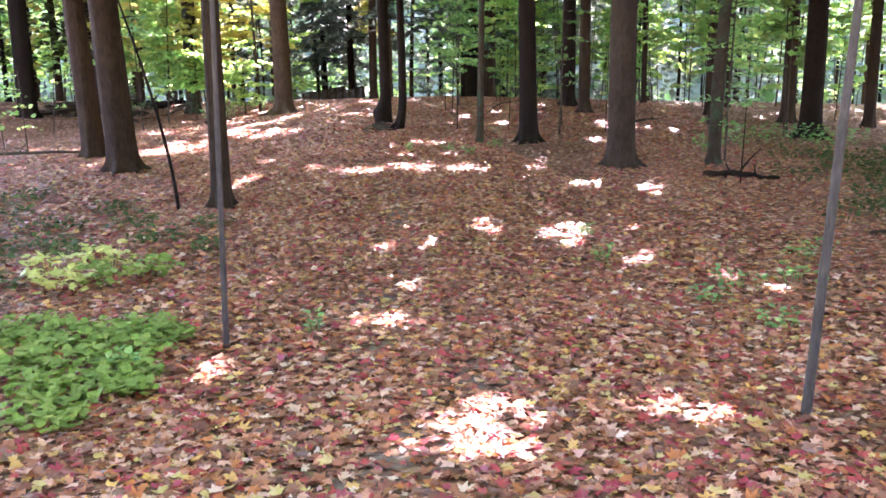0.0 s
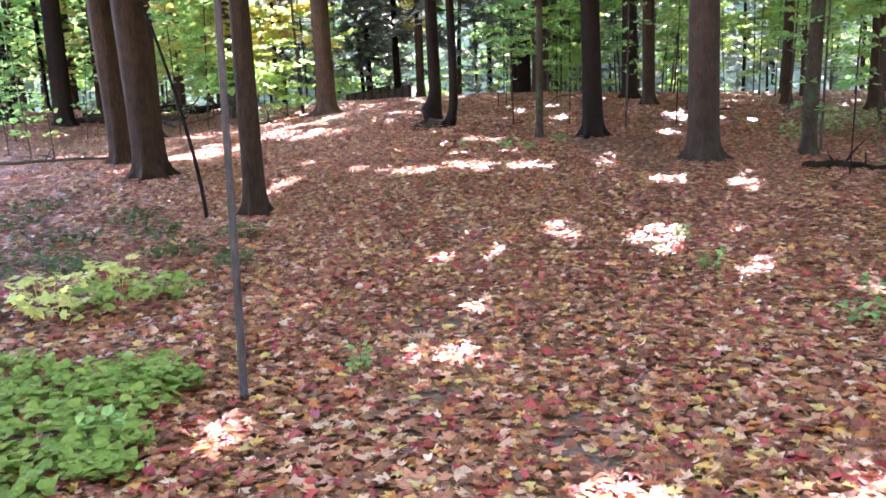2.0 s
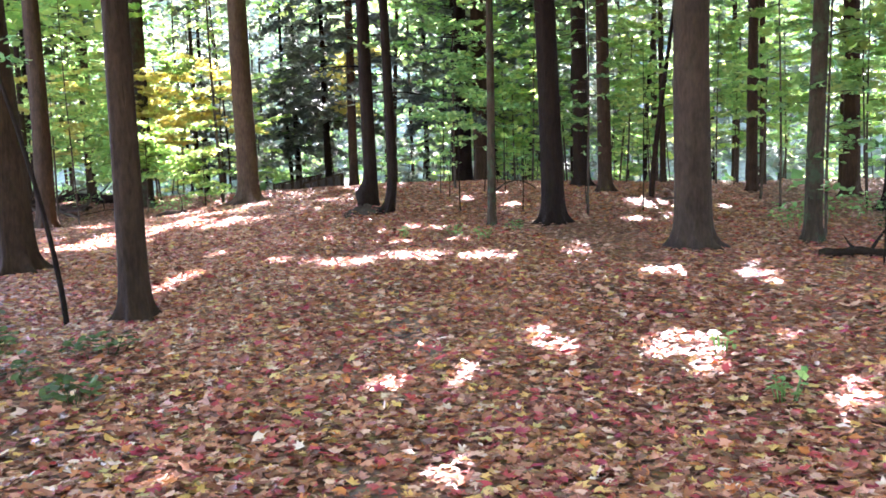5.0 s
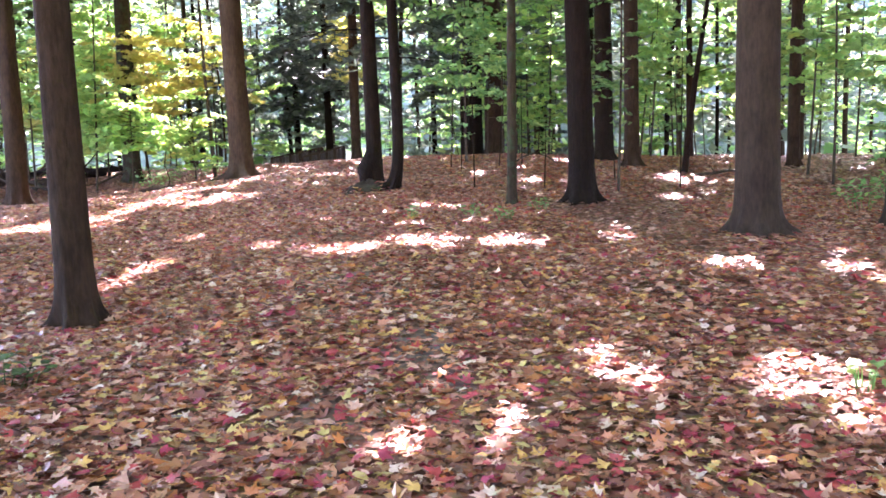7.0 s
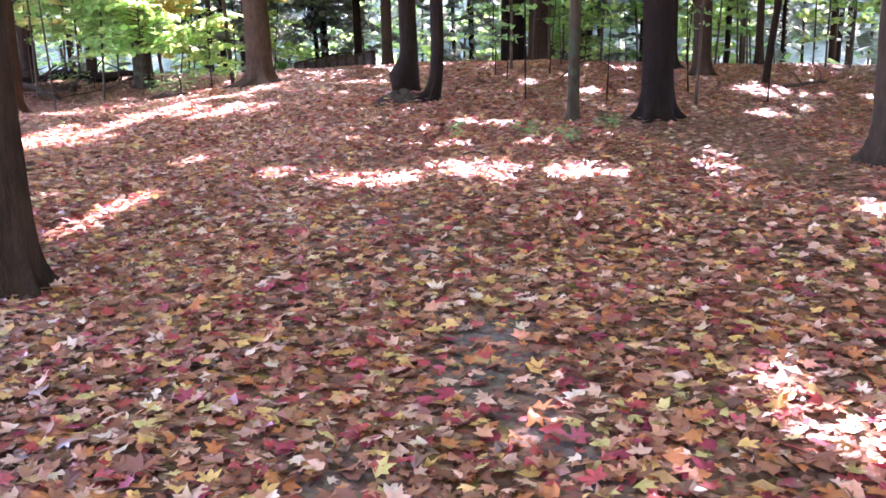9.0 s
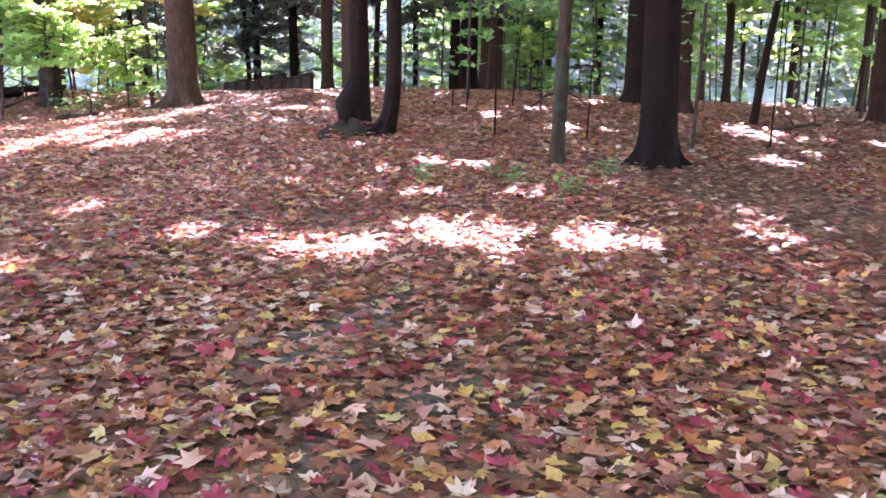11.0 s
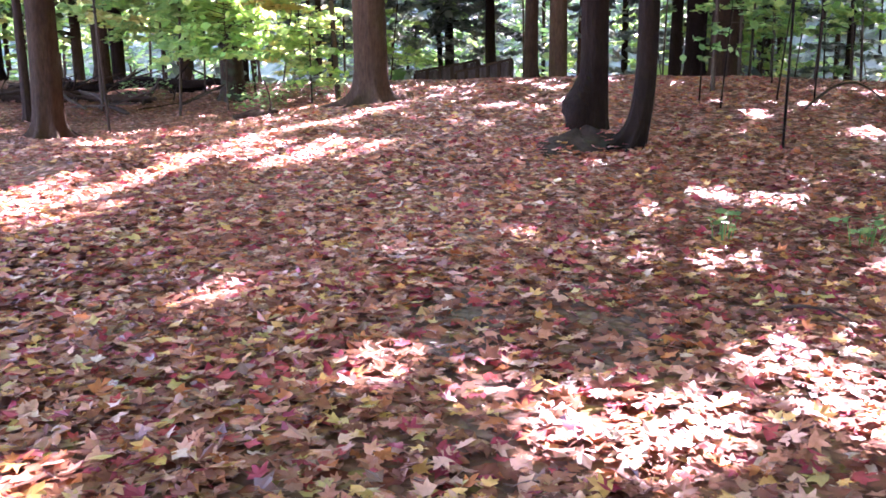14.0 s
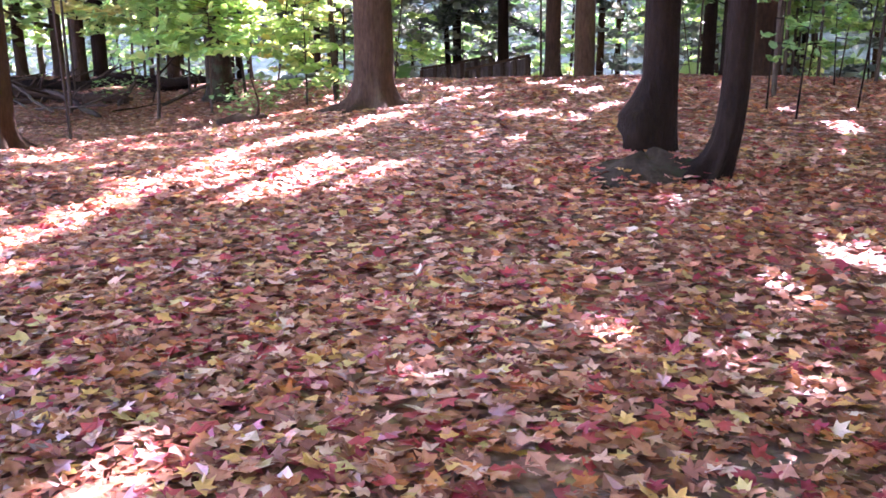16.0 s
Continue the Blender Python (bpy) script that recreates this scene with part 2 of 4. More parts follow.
def tube(points, radii, sides=10, lobes=None):
    """A tapered round stem along points. lobes(angle, k) scales ring k."""
    points, radii = np.asarray(points, float), np.asarray(radii, float)
    way = np.gradient(points, axis=0)
    way /= np.linalg.norm(way, axis=1)[:, None]
    side = np.cross(way, (0.0, 0.0, 1.0) if abs(way[:, 2]).mean() < 0.7 else (1.0, 0.0, 0.0))
    side /= np.linalg.norm(side, axis=1)[:, None]
    up = np.cross(side, way)
    a = np.linspace(0, 2 * math.pi, sides, endpoint=False)
    rings = []
    for k in range(len(points)):
        r = radii[k] * (lobes(a, k) if lobes else 1.0)
        rings.append(points[k] + (np.cos(a) * r)[:, None] * side[k] + (np.sin(a) * r)[:, None] * up[k])
    verts = np.concatenate(rings + [points[:1], points[-1:]])
    n, tris = len(points), []
    i = np.arange(sides)
    j = (i + 1) % sides
    for k in range(n - 1):
        p, q = k * sides, (k + 1) * sides
        tris.append(np.stack([p + i, p + j, q + j], 1))
        tris.append(np.stack([p + i, q + j, q + i], 1))
    first, last = n * sides, n * sides + 1
    tris.append(np.stack([j, i, np.full(sides, first)], 1))
    tris.append(np.stack([(n - 1) * sides + i, (n - 1) * sides + j, np.full(sides, last)], 1))
    return verts, np.concatenate(tris)


def spread_leaves(centres, sizes, outline, tilt=0.5, curl=0.15, droop=0.0, hub=True, ruffle=0.6):
    """Leaves of one outline (points round a middle), each turned, tilted and curled at random."""
    n, k = len(centres), len(outline)
    base = np.concatenate([[(0.0, 0.0)], outline])
    flat = np.repeat(base[None], n, 0) * np.asarray(sizes)[:, None, None]
    dist = np.linalg.norm(base, axis=1)
    z = (rng.normal(0, curl, (n, k + 1)) * ruffle + rng.normal(0, curl, (n, 1)) * dist[None] - droop * dist[None]) * np.asarray(sizes)[:, None]
    z[:, 0] = 0
    yaw, tip, turn = rng.uniform(0, 2 * math.pi, n), rng.normal(0, tilt, n), rng.uniform(0, 2 * math.pi, n)
    c, s = np.cos(yaw), np.sin(yaw)
    x, y = flat[:, :, 0] * c[:, None] - flat[:, :, 1] * s[:, None], flat[:, :, 0] * s[:, None] + flat[:, :, 1] * c[:, None]
    # tip about a level axis at angle turn
    ax, ay = np.cos(turn)[:, None], np.sin(turn)[:, None]
    ct, st = np.cos(tip)[:, None], np.sin(tip)[:, None]
    along, across = x * ax + y * ay, -x * ay + y * ax
    across, z = across * ct - z * st, across * st + z * ct
    x, y = along * ax - across * ay, along * ay + across * ax
    verts = np.stack([x, y, z], 2) + np.asarray(centres)[:, None, :]
    if hub:
        i = np.arange(1, k + 1)
        fan = np.stack([np.zeros(k, int), i, np.roll(i, -1)], 1)
    else:
        i, k, verts = np.arange(1, k - 1), k - 1, verts[:, 1:]
        fan = np.stack([np.zeros(k - 1, int), i, i + 1], 1)
    tris = fan[None] + (np.arange(n) * (k + 1))[:, None, None]
    return verts.reshape(-1, 3), tris.reshape(-1, 3)


def lobed(points):
    """A maple leaf's outline from the right half's (angle in degrees from the tip, radius)."""
    half = [(math.sin(radians(a)) * r, math.cos(radians(a)) * r) for a, r in points]
    return np.roll(np.array(half + [(-x, y) for x, y in reversed(half[1:-1])]), 1 - len(half), axis=0)


MAPLE = lobed([(0, 0.6), (26, 0.35), (50, 0.58), (80, 0.34), (112, 0.46), (180, 0.26)])
MAPLE_FINE = lobed([(0, 0.64), (14, 0.42), (28, 0.3), (50, 0.62), (65, 0.4), (80, 0.29), (108, 0.47), (180, 0.25)])
SIMPLE = np.array([(0, -0.42), (0.5, 0.12), (0.18, 0.2), (0, 0.6), (-0.18, 0.2), (-0.5, 0.12)])
OVATE = np.array([(0, 0.55), (0.27, 0.12), (0.2, -0.32), (-0.2, -0.32), (-0.27, 0.12)])
CARD = np.array([(0.05, 0.55), (0.5, -0.05), (0.0, -0.5), (-0.45, 0.0)])

# ---- ground ----
def level(x, y):
    """Height of the woodland floor."""
    x, y = np.asarray(x, float), np.asarray(y, float)
    z = -1.045 + np.where(y > 0, 1.06 * np.exp(-(np.maximum(y, 0) / 3.6) ** 1.45), 1.06 - 0.2 * np.maximum(y, -8))
    z = z - 0.09 * np.exp(-((y - 9.5) / 3.5) ** 2) / (1 + np.exp(-4 * (x + 3)))
    z = z - 0.11 * np.exp(-((x + 5.9) / 1.6) ** 2 - ((y - 13.7) / 1.6) ** 2)
    z = z + 0.42 * np.exp(-((x + 5.5) / 7.5) ** 2 - ((y - 31) / 7) ** 2)
    z = z - 0.4 * np.exp(-((x + 14) / 4) ** 2 - ((y - 29) / 5) ** 2)
    z = z + 0.15 * np.exp(-((x + 5.4) / 1.0) ** 2 - ((y - 23.9) / 1.0) ** 2)
    fall = np.clip((y - 36) / 16, 0, 1)
    z = z - 3.6 * fall * fall * (3 - 2 * fall)
    rise = np.clip((y - 54) / 60, 0, 1)
    z = z + 25.0 * rise * rise * (3 - 2 * rise)
    z = z + 0.035 * np.sin(x * 1.7 + 0.6 * y) * np.sin(y * 1.3 - 0.4 * x) * np.clip(y / 8, 0, 1)
    return z


def trail(y):
    """x of the trail's middle."""
    return -0.1 - 0.012 * y ** 2 * np.clip(1 - y / 90, 0, 1) - 0.09 * y


def patchy(x, y):
    """0 to 1: how bare the trodden trail is at a place."""
    off = x - trail(y)
    worn = np.exp(-(off / 1.25) ** 2)
    spots = 0.5 + 0.5 * np.sin(x * 3.4 + 1.3 * np.sin(y * 1.1)) * np.sin(y * 1.9 + 1.4 * np.sin(x * 2.6)) + 0.16 * np.sin(x * 9 + y * 4) * np.sin(y * 7)
    return np.clip((worn * spots - 0.48) / 0.4, 0, 1)


xs = np.concatenate([[-900, -300, -120], np.arange(-70, -20, 2.5), np.arange(-20, -10, 0.4), np.arange(-10, 2.5, 0.13), np.arange(2.5, 12, 0.4), np.arange(12, 60, 2.5), [120, 300, 900]])
ys = np.concatenate([[-600, -200, -60], np.arange(-20, 0, 1.0), np.arange(0, 24, 0.16), np.arange(24, 40, 0.4), np.arange(40, 130, 2.0), [180, 400, 1500]])
gx, gy = np.meshgrid(xs, ys)
gv = np.stack([gx, gy, level(gx, gy)], 2).reshape(-1, 3)
w = len(xs)
cell = (np.arange(len(ys) - 1)[:, None] * w + np.arange(w - 1)[None]).ravel()
gt = np.concatenate([np.stack([cell, cell + 1, cell + w + 1], 1), np.stack([cell, cell + w + 1, cell + w], 1)])
ground = new("ground", mesh_of("ground", gv, gt, M_GROUND))
tagged(ground, "woodland floor of brown leaf mould with a trodden soil trail", "ground", kind="structure")
layer = ground.data.attributes.new("trodden", "FLOAT", "POINT")
layer.data.foreach_set("value", patchy(gv[:, 0], np.clip(gv[:, 1], -5, 60)).astype(np.float32))

# how far the floor takes the haze-paled grass colour
layer = ground.data.attributes.new("hazy_grass", "FLOAT", "POINT")
layer.data.foreach_set("value", np.clip((gv[:, 1] - 41 + 1.5 * np.sin(gv[:, 0] * 0.8)) / 4, 0, 0.92).astype(np.float32))

# ---- crowns cut open for sun on the floor: (x, y, half width, half length) ----
SUNNY = [(-0.6, 4.95, 0.55, 0.80), (0.62, 5.8, 0.26, 0.36), (-2.78, 6.1, 0.26, 0.28), (-1.78, 7.85, 0.40, 0.62), (-3.34, 9.0, 0.14, 0.26), (-1.92, 9.4, 0.24, 0.45),
         (1.84, 9.55, 0.21, 0.32), (1.6, 10.25, 0.23, 0.36), (0.6, 10.6, 0.27, 0.45), (-1.95, 11.3, 0.20, 0.50), (-2.52, 11.0, 0.14, 0.26), (-1.31, 11.95, 0.20, 0.26),
         (-0.23, 12.05, 0.42, 0.74), (-1.4, 12.25, 0.22, 0.38), (0.63, 12.6, 0.24, 0.45), (-2.5, 12.9, 0.17, 0.18), (1.0, 15.8, 0.22, 0.98), (0.06, 15.97, 0.37, 0.50)]
# the broad broken band across the trail
SUNNY += [(-5.2, 17.4, 0.44, 0.42), (-4.4, 17.15, 0.54, 0.46), (-3.5, 17.5, 0.68, 0.74), (-2.42, 17.75, 0.52, 0.85), (-1.06, 18.5, 0.28, 1.45), (-6.65, 18.3, 0.14, 0.2),
          (-5.8, 19.0, 0.12, 0.16), (-3.05, 19.6, 0.2, 0.3), (-4.48, 19.65, 0.14, 0.22), (-4.87, 19.95, 0.25, 0.27), (-4.14, 19.7, 0.06, 0.12), (-5.36, 20.1, 0.09, 0.16),
          (-4.55, 20.72, 0.13, 0.25), (-3.73, 21.5, 0.25, 0.28), (-4.22, 21.6, 0.18, 0.18), (-5.4, 15.54, 0.12, 0.1)]
# the ridge and the floor beyond it
SUNNY += [(0.1, 22.9, 0.24, 0.5), (0.72, 23.5, 0.24, 0.45), (2.1, 25.0, 0.2, 0.6), (0.65, 25.7, 0.9, 1.1), (-6.43, 27.6, 0.2, 0.4),
          (-2.2, 29.9, 0.8, 1.1), (-12.5, 26.8, 0.9, 0.6), (-13.1, 28.6, 1.3, 1.5), (-14.3, 30.6, 1.6, 1.3), (-11.9, 29.6, 1.0, 1.1), (-16.0, 31.0, 0.9, 0.8), (-10.0, 34.0, 0.7, 0.8)]
# dapples on the ridge and at its sides
SUNNY += [(-8.2, 26.0, 0.5, 0.5), (-7.4, 27.2, 0.45, 0.5), (-8.6, 29.0, 0.6, 0.7), (-7.0, 29.5, 0.5, 0.6), (-6.1, 25.6, 0.3, 0.4), (-7.9, 31.3, 0.7, 0.8), (-6.3, 31.5, 0.5, 0.6),
          (-9.4, 28.6, 0.4, 0.5), (-7.1, 25.0, 0.3, 0.35), (-6.7, 26.6, 0.3, 0.4), (-4.3, 27.5, 0.3, 0.45), (-3.6, 26.2, 0.3, 0.4), (-2.8, 27.5, 0.35, 0.45), (-3.9, 24.9, 0.2, 0.3),
          (-2.6, 25.4, 0.25, 0.35), (-12.0, 24.6, 0.5, 0.5), (-13.5, 26.0, 0.6, 0.5), (-11.2, 25.6, 0.4, 0.4), (-14.8, 28.0, 0.7, 0.5), (-11.2, 27.6, 0.5, 0.5), (-5.0, 30.0, 0.5, 0.6)]
# broad unbroken patches beside the trail
BROAD = [(-9.55, 19.9, 0.85, 1.0), (-8.4, 23.2, 0.85, 1.0), (-10.3, 21.0, 0.4, 0.6)]
# narrow strips of sun: (x, y) at either end, half width
STRIPS = [((-6.2, 15.0), (-6.1, 16.1), 0.12), ((-9.05, 20.5), (-9.58, 22.4), 0.16), ((-9.58, 22.4), (-9.62, 24.3), 0.17), ((-9.62, 24.3), (-9.45, 26.0), 0.17), ((-9.45, 26.0), (-8.85, 27.3), 0.15)]


def in_gap(p):
    """Where a leaf at p would shade the floor, and False where that place is a sunny one."""
    run = (p[:, 2] + 1.0) / math.tan(SUN_ELEVATION)
    x, y = p[:, 0] - SUN_WAY.x * run, p[:, 1] - SUN_WAY.y * run
    chance = rng.random(len(p))
    soft = 1 + 0.5 * np.sin(x * 9 + y * 5) * np.sin(y * 8 - x * 3)
    wob = soft + 0.85 * np.sin(x * 19 - y * 6 + 2 * np.sin(y * 4)) * np.sin(y * 15 + x * 7)
    open_here = np.zeros(len(p), bool)
    for sx, sy, rx, ry in SUNNY:
        open_here |= ((x - sx) / (rx + 0.06)) ** 2 + ((y - sy) / (ry + 0.08)) ** 2 < wob
    bright = np.zeros(len(p), bool)
    for sx, sy, rx, ry in BROAD:
        bright |= ((x - sx) / (rx + 0.1)) ** 2 + ((y - sy) / (ry + 0.12)) ** 2 < soft
    for (ax, ay), (bx, by), half in STRIPS:
        u = np.clip(((x - ax) * (bx - ax) + (y - ay) * (by - ay)) / ((bx - ax) ** 2 + (by - ay) ** 2), 0, 1)
        bright |= np.hypot(x - ax - u * (bx - ax), y - ay - u * (by - ay)) < half + 0.1
    return x, y, ~bright & (~open_here | (chance < 0.045)) | (chance < 0.012)


def in_shade(p):
    """False for crown leaves cut out to let sun onto chosen patches and flecks."""
    x, y, keep = in_gap(p)
    flecks = np.sin(5.3 * x + 2.1 * np.sin(2.9 * y)) * np.sin(4.1 * y + 1.9 * np.sin(3.7 * x)) > np.where((y > 3) & (y < 24), np.where(np.sin(1.1 * x + 0.7 * y) * np.sin(0.8 * y - 0.9 * x) > 0.1, 0.82, 0.95), 0.95)
    gaps = np.sin(2.1 * x + 1.7 * np.sin(1.3 * y)) * np.sin(1.5 * y + 1.5 * np.sin(1.1 * x))
    ridge = np.clip((y - 23.5) / 2, 0, 1) * np.clip((-x - 4) / 2, 0, 1) * np.clip((40 - y) / 3, 0, 1)
    dapple = np.sin(6.1 * x + 1.3 * np.sin(2.7 * y)) * np.sin(4.3 * y + 1.7 * np.sin(3.1 * x))
    keep &= ~flecks & ((gaps < -0.3) | (dapple < 0.25) | (ridge < rng.random(len(p))))
    far = np.clip((y - 35) / 5, 0, 1) * 0.35 * (p[:, 2] > 5)
    far = np.maximum(far, np.clip((y - 26) / 4, 0, 1) * np.clip((-x - 9) / 4, 0, 1) * 0.6 * (p[:, 2] > 4))
    far = np.maximum(far, np.clip((x - 6) / 5, 0, 1) * np.clip((y - 16) / 6, 0.0, 0.25) * (p[:, 2] > 4))
    far = np.maximum(far, np.clip((y - 26.5) / 4, 0, 1) * np.clip((x + 1) / 3, 0, 1) * 0.4 * (p[:, 2] > 4))
    return keep & (rng.random(len(p)) > far)


# ---- trees ----
def stem_points(x, y, height, lean=(0.0, 0.0), bend=0.0, steps=26, base=0.06, arch=0.0, power=1.7):
    z0 = float(level(x, y)) - base
    k = np.linspace(0, 1, steps) ** power
    h = k * (height + base)
    ph = rng.uniform(0, 6.28, 2)
    px = lean[0] * h + arch * h * h / (1 + 0.3 * h) + bend * np.sin(h * 0.5 + ph[0])
    py = lean[1] * h + bend * np.cos(h * 0.45 + ph[1])
    px, py = px - px[0], py - py[0]
    return np.stack([px, py, h - base], 1), Vector((x, y, z0 + base))


def flare(radius, pts, reach, seed, burl=0.0):
    """Ring scaling that swells into root lobes at the foot."""
    r = np.random.default_rng(seed)
    n, ph = int(r.integers(6, 9)), r.uniform(0, 6.28, 3)
    def lobes(a, k):
        h = max(pts[k][2], 0)
        foot = math.exp(-h / 0.11) * reach + 0.12 * reach * math.exp(-h / 0.4)
        toe = (0.5 + 0.5 * np.cos(n * a + ph[0] + 0.5 * np.sin(a + ph[1]))) ** 2.6
        rough = 0.02 * np.sin(7 * a + ph[1] + h * 1.3) + 0.02 * np.sin(3 * a + ph[2] + h * 0.7)
        up = (h - 0.26) / (0.3 if h < 0.26 else 0.26)
        knob = burl * math.exp(-abs(up) ** 2.4) * np.maximum(0, -0.93 * np.sin(a) - 0.37 * np.cos(a)) ** 1.3 * (1 + 0.12 * np.sin(5 * a + 9 * h) + 0.1 * np.sin(23 * h + 3 * a))
        if burl:
            knob = knob - 0.3 * math.exp(-((h - 0.42) / 0.13) ** 2) * np.exp(-((a - 3.5 + 0.5 * h) / 0.13) ** 2)
        return 1 + knob + foot * (0.25 + 1.35 * toe + 0.15 * np.cos(2 * a + ph[2])) + rough
    return lobes


def crown_leaves(centre, radius, height, count, size):
    """Clumps of leaves through a crown."""
    clumps = max(6, count // 40)
    a, u = rng.uniform(0, 2 * math.pi, clumps), np.sqrt(rng.random(clumps))
    cz = rng.uniform(-0.5, 0.5, clumps)
    c = np.stack([np.cos(a) * u * radius, np.sin(a) * u * radius, cz * height], 1) * np.sqrt(1 - 0.9 * cz ** 2)[:, None]
    which = rng.integers(0, clumps, count)
    p = c[which] + rng.normal(0, 1, (count, 3)) * (0.75, 0.75, 0.32) + np.asarray(centre)
    return p, rng.uniform(0.7, 1.3, count) * size


def tree(x, y, r, height, label, bark, leaf, lean=(0, 0), bend=0.03, reach=0.9, crown=4.3, leaves=2500, leaf_size=0.37, low=0.42, sides=40, group="forest trees", filtered=True, burl=0.0, hook=0.0):
    """A tall forest tree: flared trunk with limbs, and a high crown."""
    pts, at = stem_points(x, y, height, lean, bend, *((38, 0.06, 0.0, 2.5) if sides > 12 else (18,)))
    pts[:, 0] -= hook * np.exp(-np.maximum(pts[:, 2], 0) / 0.3)
    top = new("tree")
    top.location = at
    tagged(top, label, "tree", group)
    k = np.clip(pts[:, 2] / height, 0, 1)
    radii = r * (1.04 - 0.75 * k ** 1.15)
    pieces = [tube(pts, radii, sides, flare(r, pts, reach, int(abs(x * 100 + y * 10)), burl))]
    limbs = 7 if sides > 7 else 3
    for i in range(limbs):
        h = low + (0.95 - low) * (i + rng.random()) / limbs
        j = int(np.searchsorted(k, h))
        j = min(j, len(pts) - 2)
        a, far = rng.uniform(0, 6.28), crown * rng.uniform(0.5, 0.95)
        s = np.linspace(0, 1, 6)[:, None]
        limb = pts[j] + s * np.array([math.cos(a) * far, math.sin(a) * far, far * 0.5]) + np.sin(s * 3) * rng.normal(0, 0.15, 3)
        pieces.append(tube(limb, radii[j] * 0.45 * (1 - 0.85 * s[:, 0]), 6))
    part("trunk", joined(pieces), bark, top)
    mid = pts[-1] * 1.0
    centre = np.array([mid[0], mid[1], height * (low + 1.08) / 2])
    p, size = crown_leaves(centre, crown, height * (1.08 - low), leaves, leaf_size)
    if filtered:
        keep = in_shade(p + np.asarray(at))
        p, size = p[keep], size[keep]
    part("crown", spread_leaves(p, size, CARD, 0.5, 0.1, hub=False), leaf, top, smooth=False)
    return top


BROWN = "tall forest tree with furrowed brown bark standing in fallen leaves"
DARK = "tall tree with dark furrowed bark and flared roots in leaf litter"
GREY = "straight tall tree with grey-brown bark and a flared foot"
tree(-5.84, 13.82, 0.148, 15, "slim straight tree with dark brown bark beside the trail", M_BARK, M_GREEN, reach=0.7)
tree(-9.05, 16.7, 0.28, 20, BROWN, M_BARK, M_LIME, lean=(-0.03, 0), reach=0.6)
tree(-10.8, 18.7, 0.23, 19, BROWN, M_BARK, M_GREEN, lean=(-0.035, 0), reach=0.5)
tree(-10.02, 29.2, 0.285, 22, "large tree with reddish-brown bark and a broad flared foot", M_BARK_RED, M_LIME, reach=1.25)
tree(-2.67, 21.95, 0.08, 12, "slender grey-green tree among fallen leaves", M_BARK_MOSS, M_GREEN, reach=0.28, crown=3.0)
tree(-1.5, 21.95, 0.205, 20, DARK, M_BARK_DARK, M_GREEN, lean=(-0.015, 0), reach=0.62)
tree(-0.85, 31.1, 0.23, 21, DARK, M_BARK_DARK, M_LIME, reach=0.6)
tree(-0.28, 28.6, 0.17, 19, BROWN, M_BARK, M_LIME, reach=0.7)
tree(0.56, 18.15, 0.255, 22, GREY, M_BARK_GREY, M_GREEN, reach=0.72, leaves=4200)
tree(2.4, 18.95, 0.125, 15, "slim mossy tree with a leafy low branch", M_BARK_MOSS, M_GREEN, lean=(0.02, 0), reach=0.5, leaves=3600)
tree(5.3, 24.0, 0.25, 20, DARK, M_BARK_DARK, M_LIME, reach=0.8, leaves=4200)
tree(5.5, 27.8, 0.19, 19, BROWN, M_BARK, M_GREEN, reach=0.6, leaves=4200)
tree(7.5, 27.0, 0.15, 17, BROWN, M_BARK, M_LIME, reach=0.5, leaves=4200)
tree(3.5, 29.3, 0.14, 17, BROWN, M_BARK, M_LIME, reach=0.5, leaves=4200)
tree(-8.3, 34.6, 0.15, 18, BROWN, M_BARK, M_GREEN, reach=0.4)
tree(-4.85, 37.2, 0.24, 20, DARK, M_BARK_DARK, M_GREEN, reach=0.4)
tree(-4.2, 36.8, 0.31, 21, BROWN, M_BARK, M_GREEN, reach=0.4)
tree(-14.2, 26.0, 0.22, 20, BROWN, M_BARK, M_LIME, reach=0.8)
tree(-19.5, 29.6, 0.32, 21, DARK, M_BARK_DARK, M_LIME, reach=0.4)
tree(-16.6, 28.3, 0.085, 11, "slender grey tree beside a fallen log", M_BARK_GREY, M_LIME, reach=0.4, crown=2.5)
tree(-22.0, 30.0, 0.28, 19, DARK, M_BARK_DARK, M_GREEN, reach=0.4)
tree(-23.9, 31.6, 0.16, 18, BROWN, M_BARK, M_GREEN, reach=0.4)
tree(-19.3, 34.3, 0.14, 16, BROWN, M_BARK, M_LIME, reach=0.4)
tree(-14.8, 32.8, 0.255, 20, "old tree with a mossy swollen foot", M_BARK_MOSS, M_YELLOW, reach=0.5)
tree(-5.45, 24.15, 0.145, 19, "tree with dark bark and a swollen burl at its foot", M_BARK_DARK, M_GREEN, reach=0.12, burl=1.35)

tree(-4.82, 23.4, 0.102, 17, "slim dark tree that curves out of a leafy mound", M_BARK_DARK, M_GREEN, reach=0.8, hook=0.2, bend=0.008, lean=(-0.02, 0))

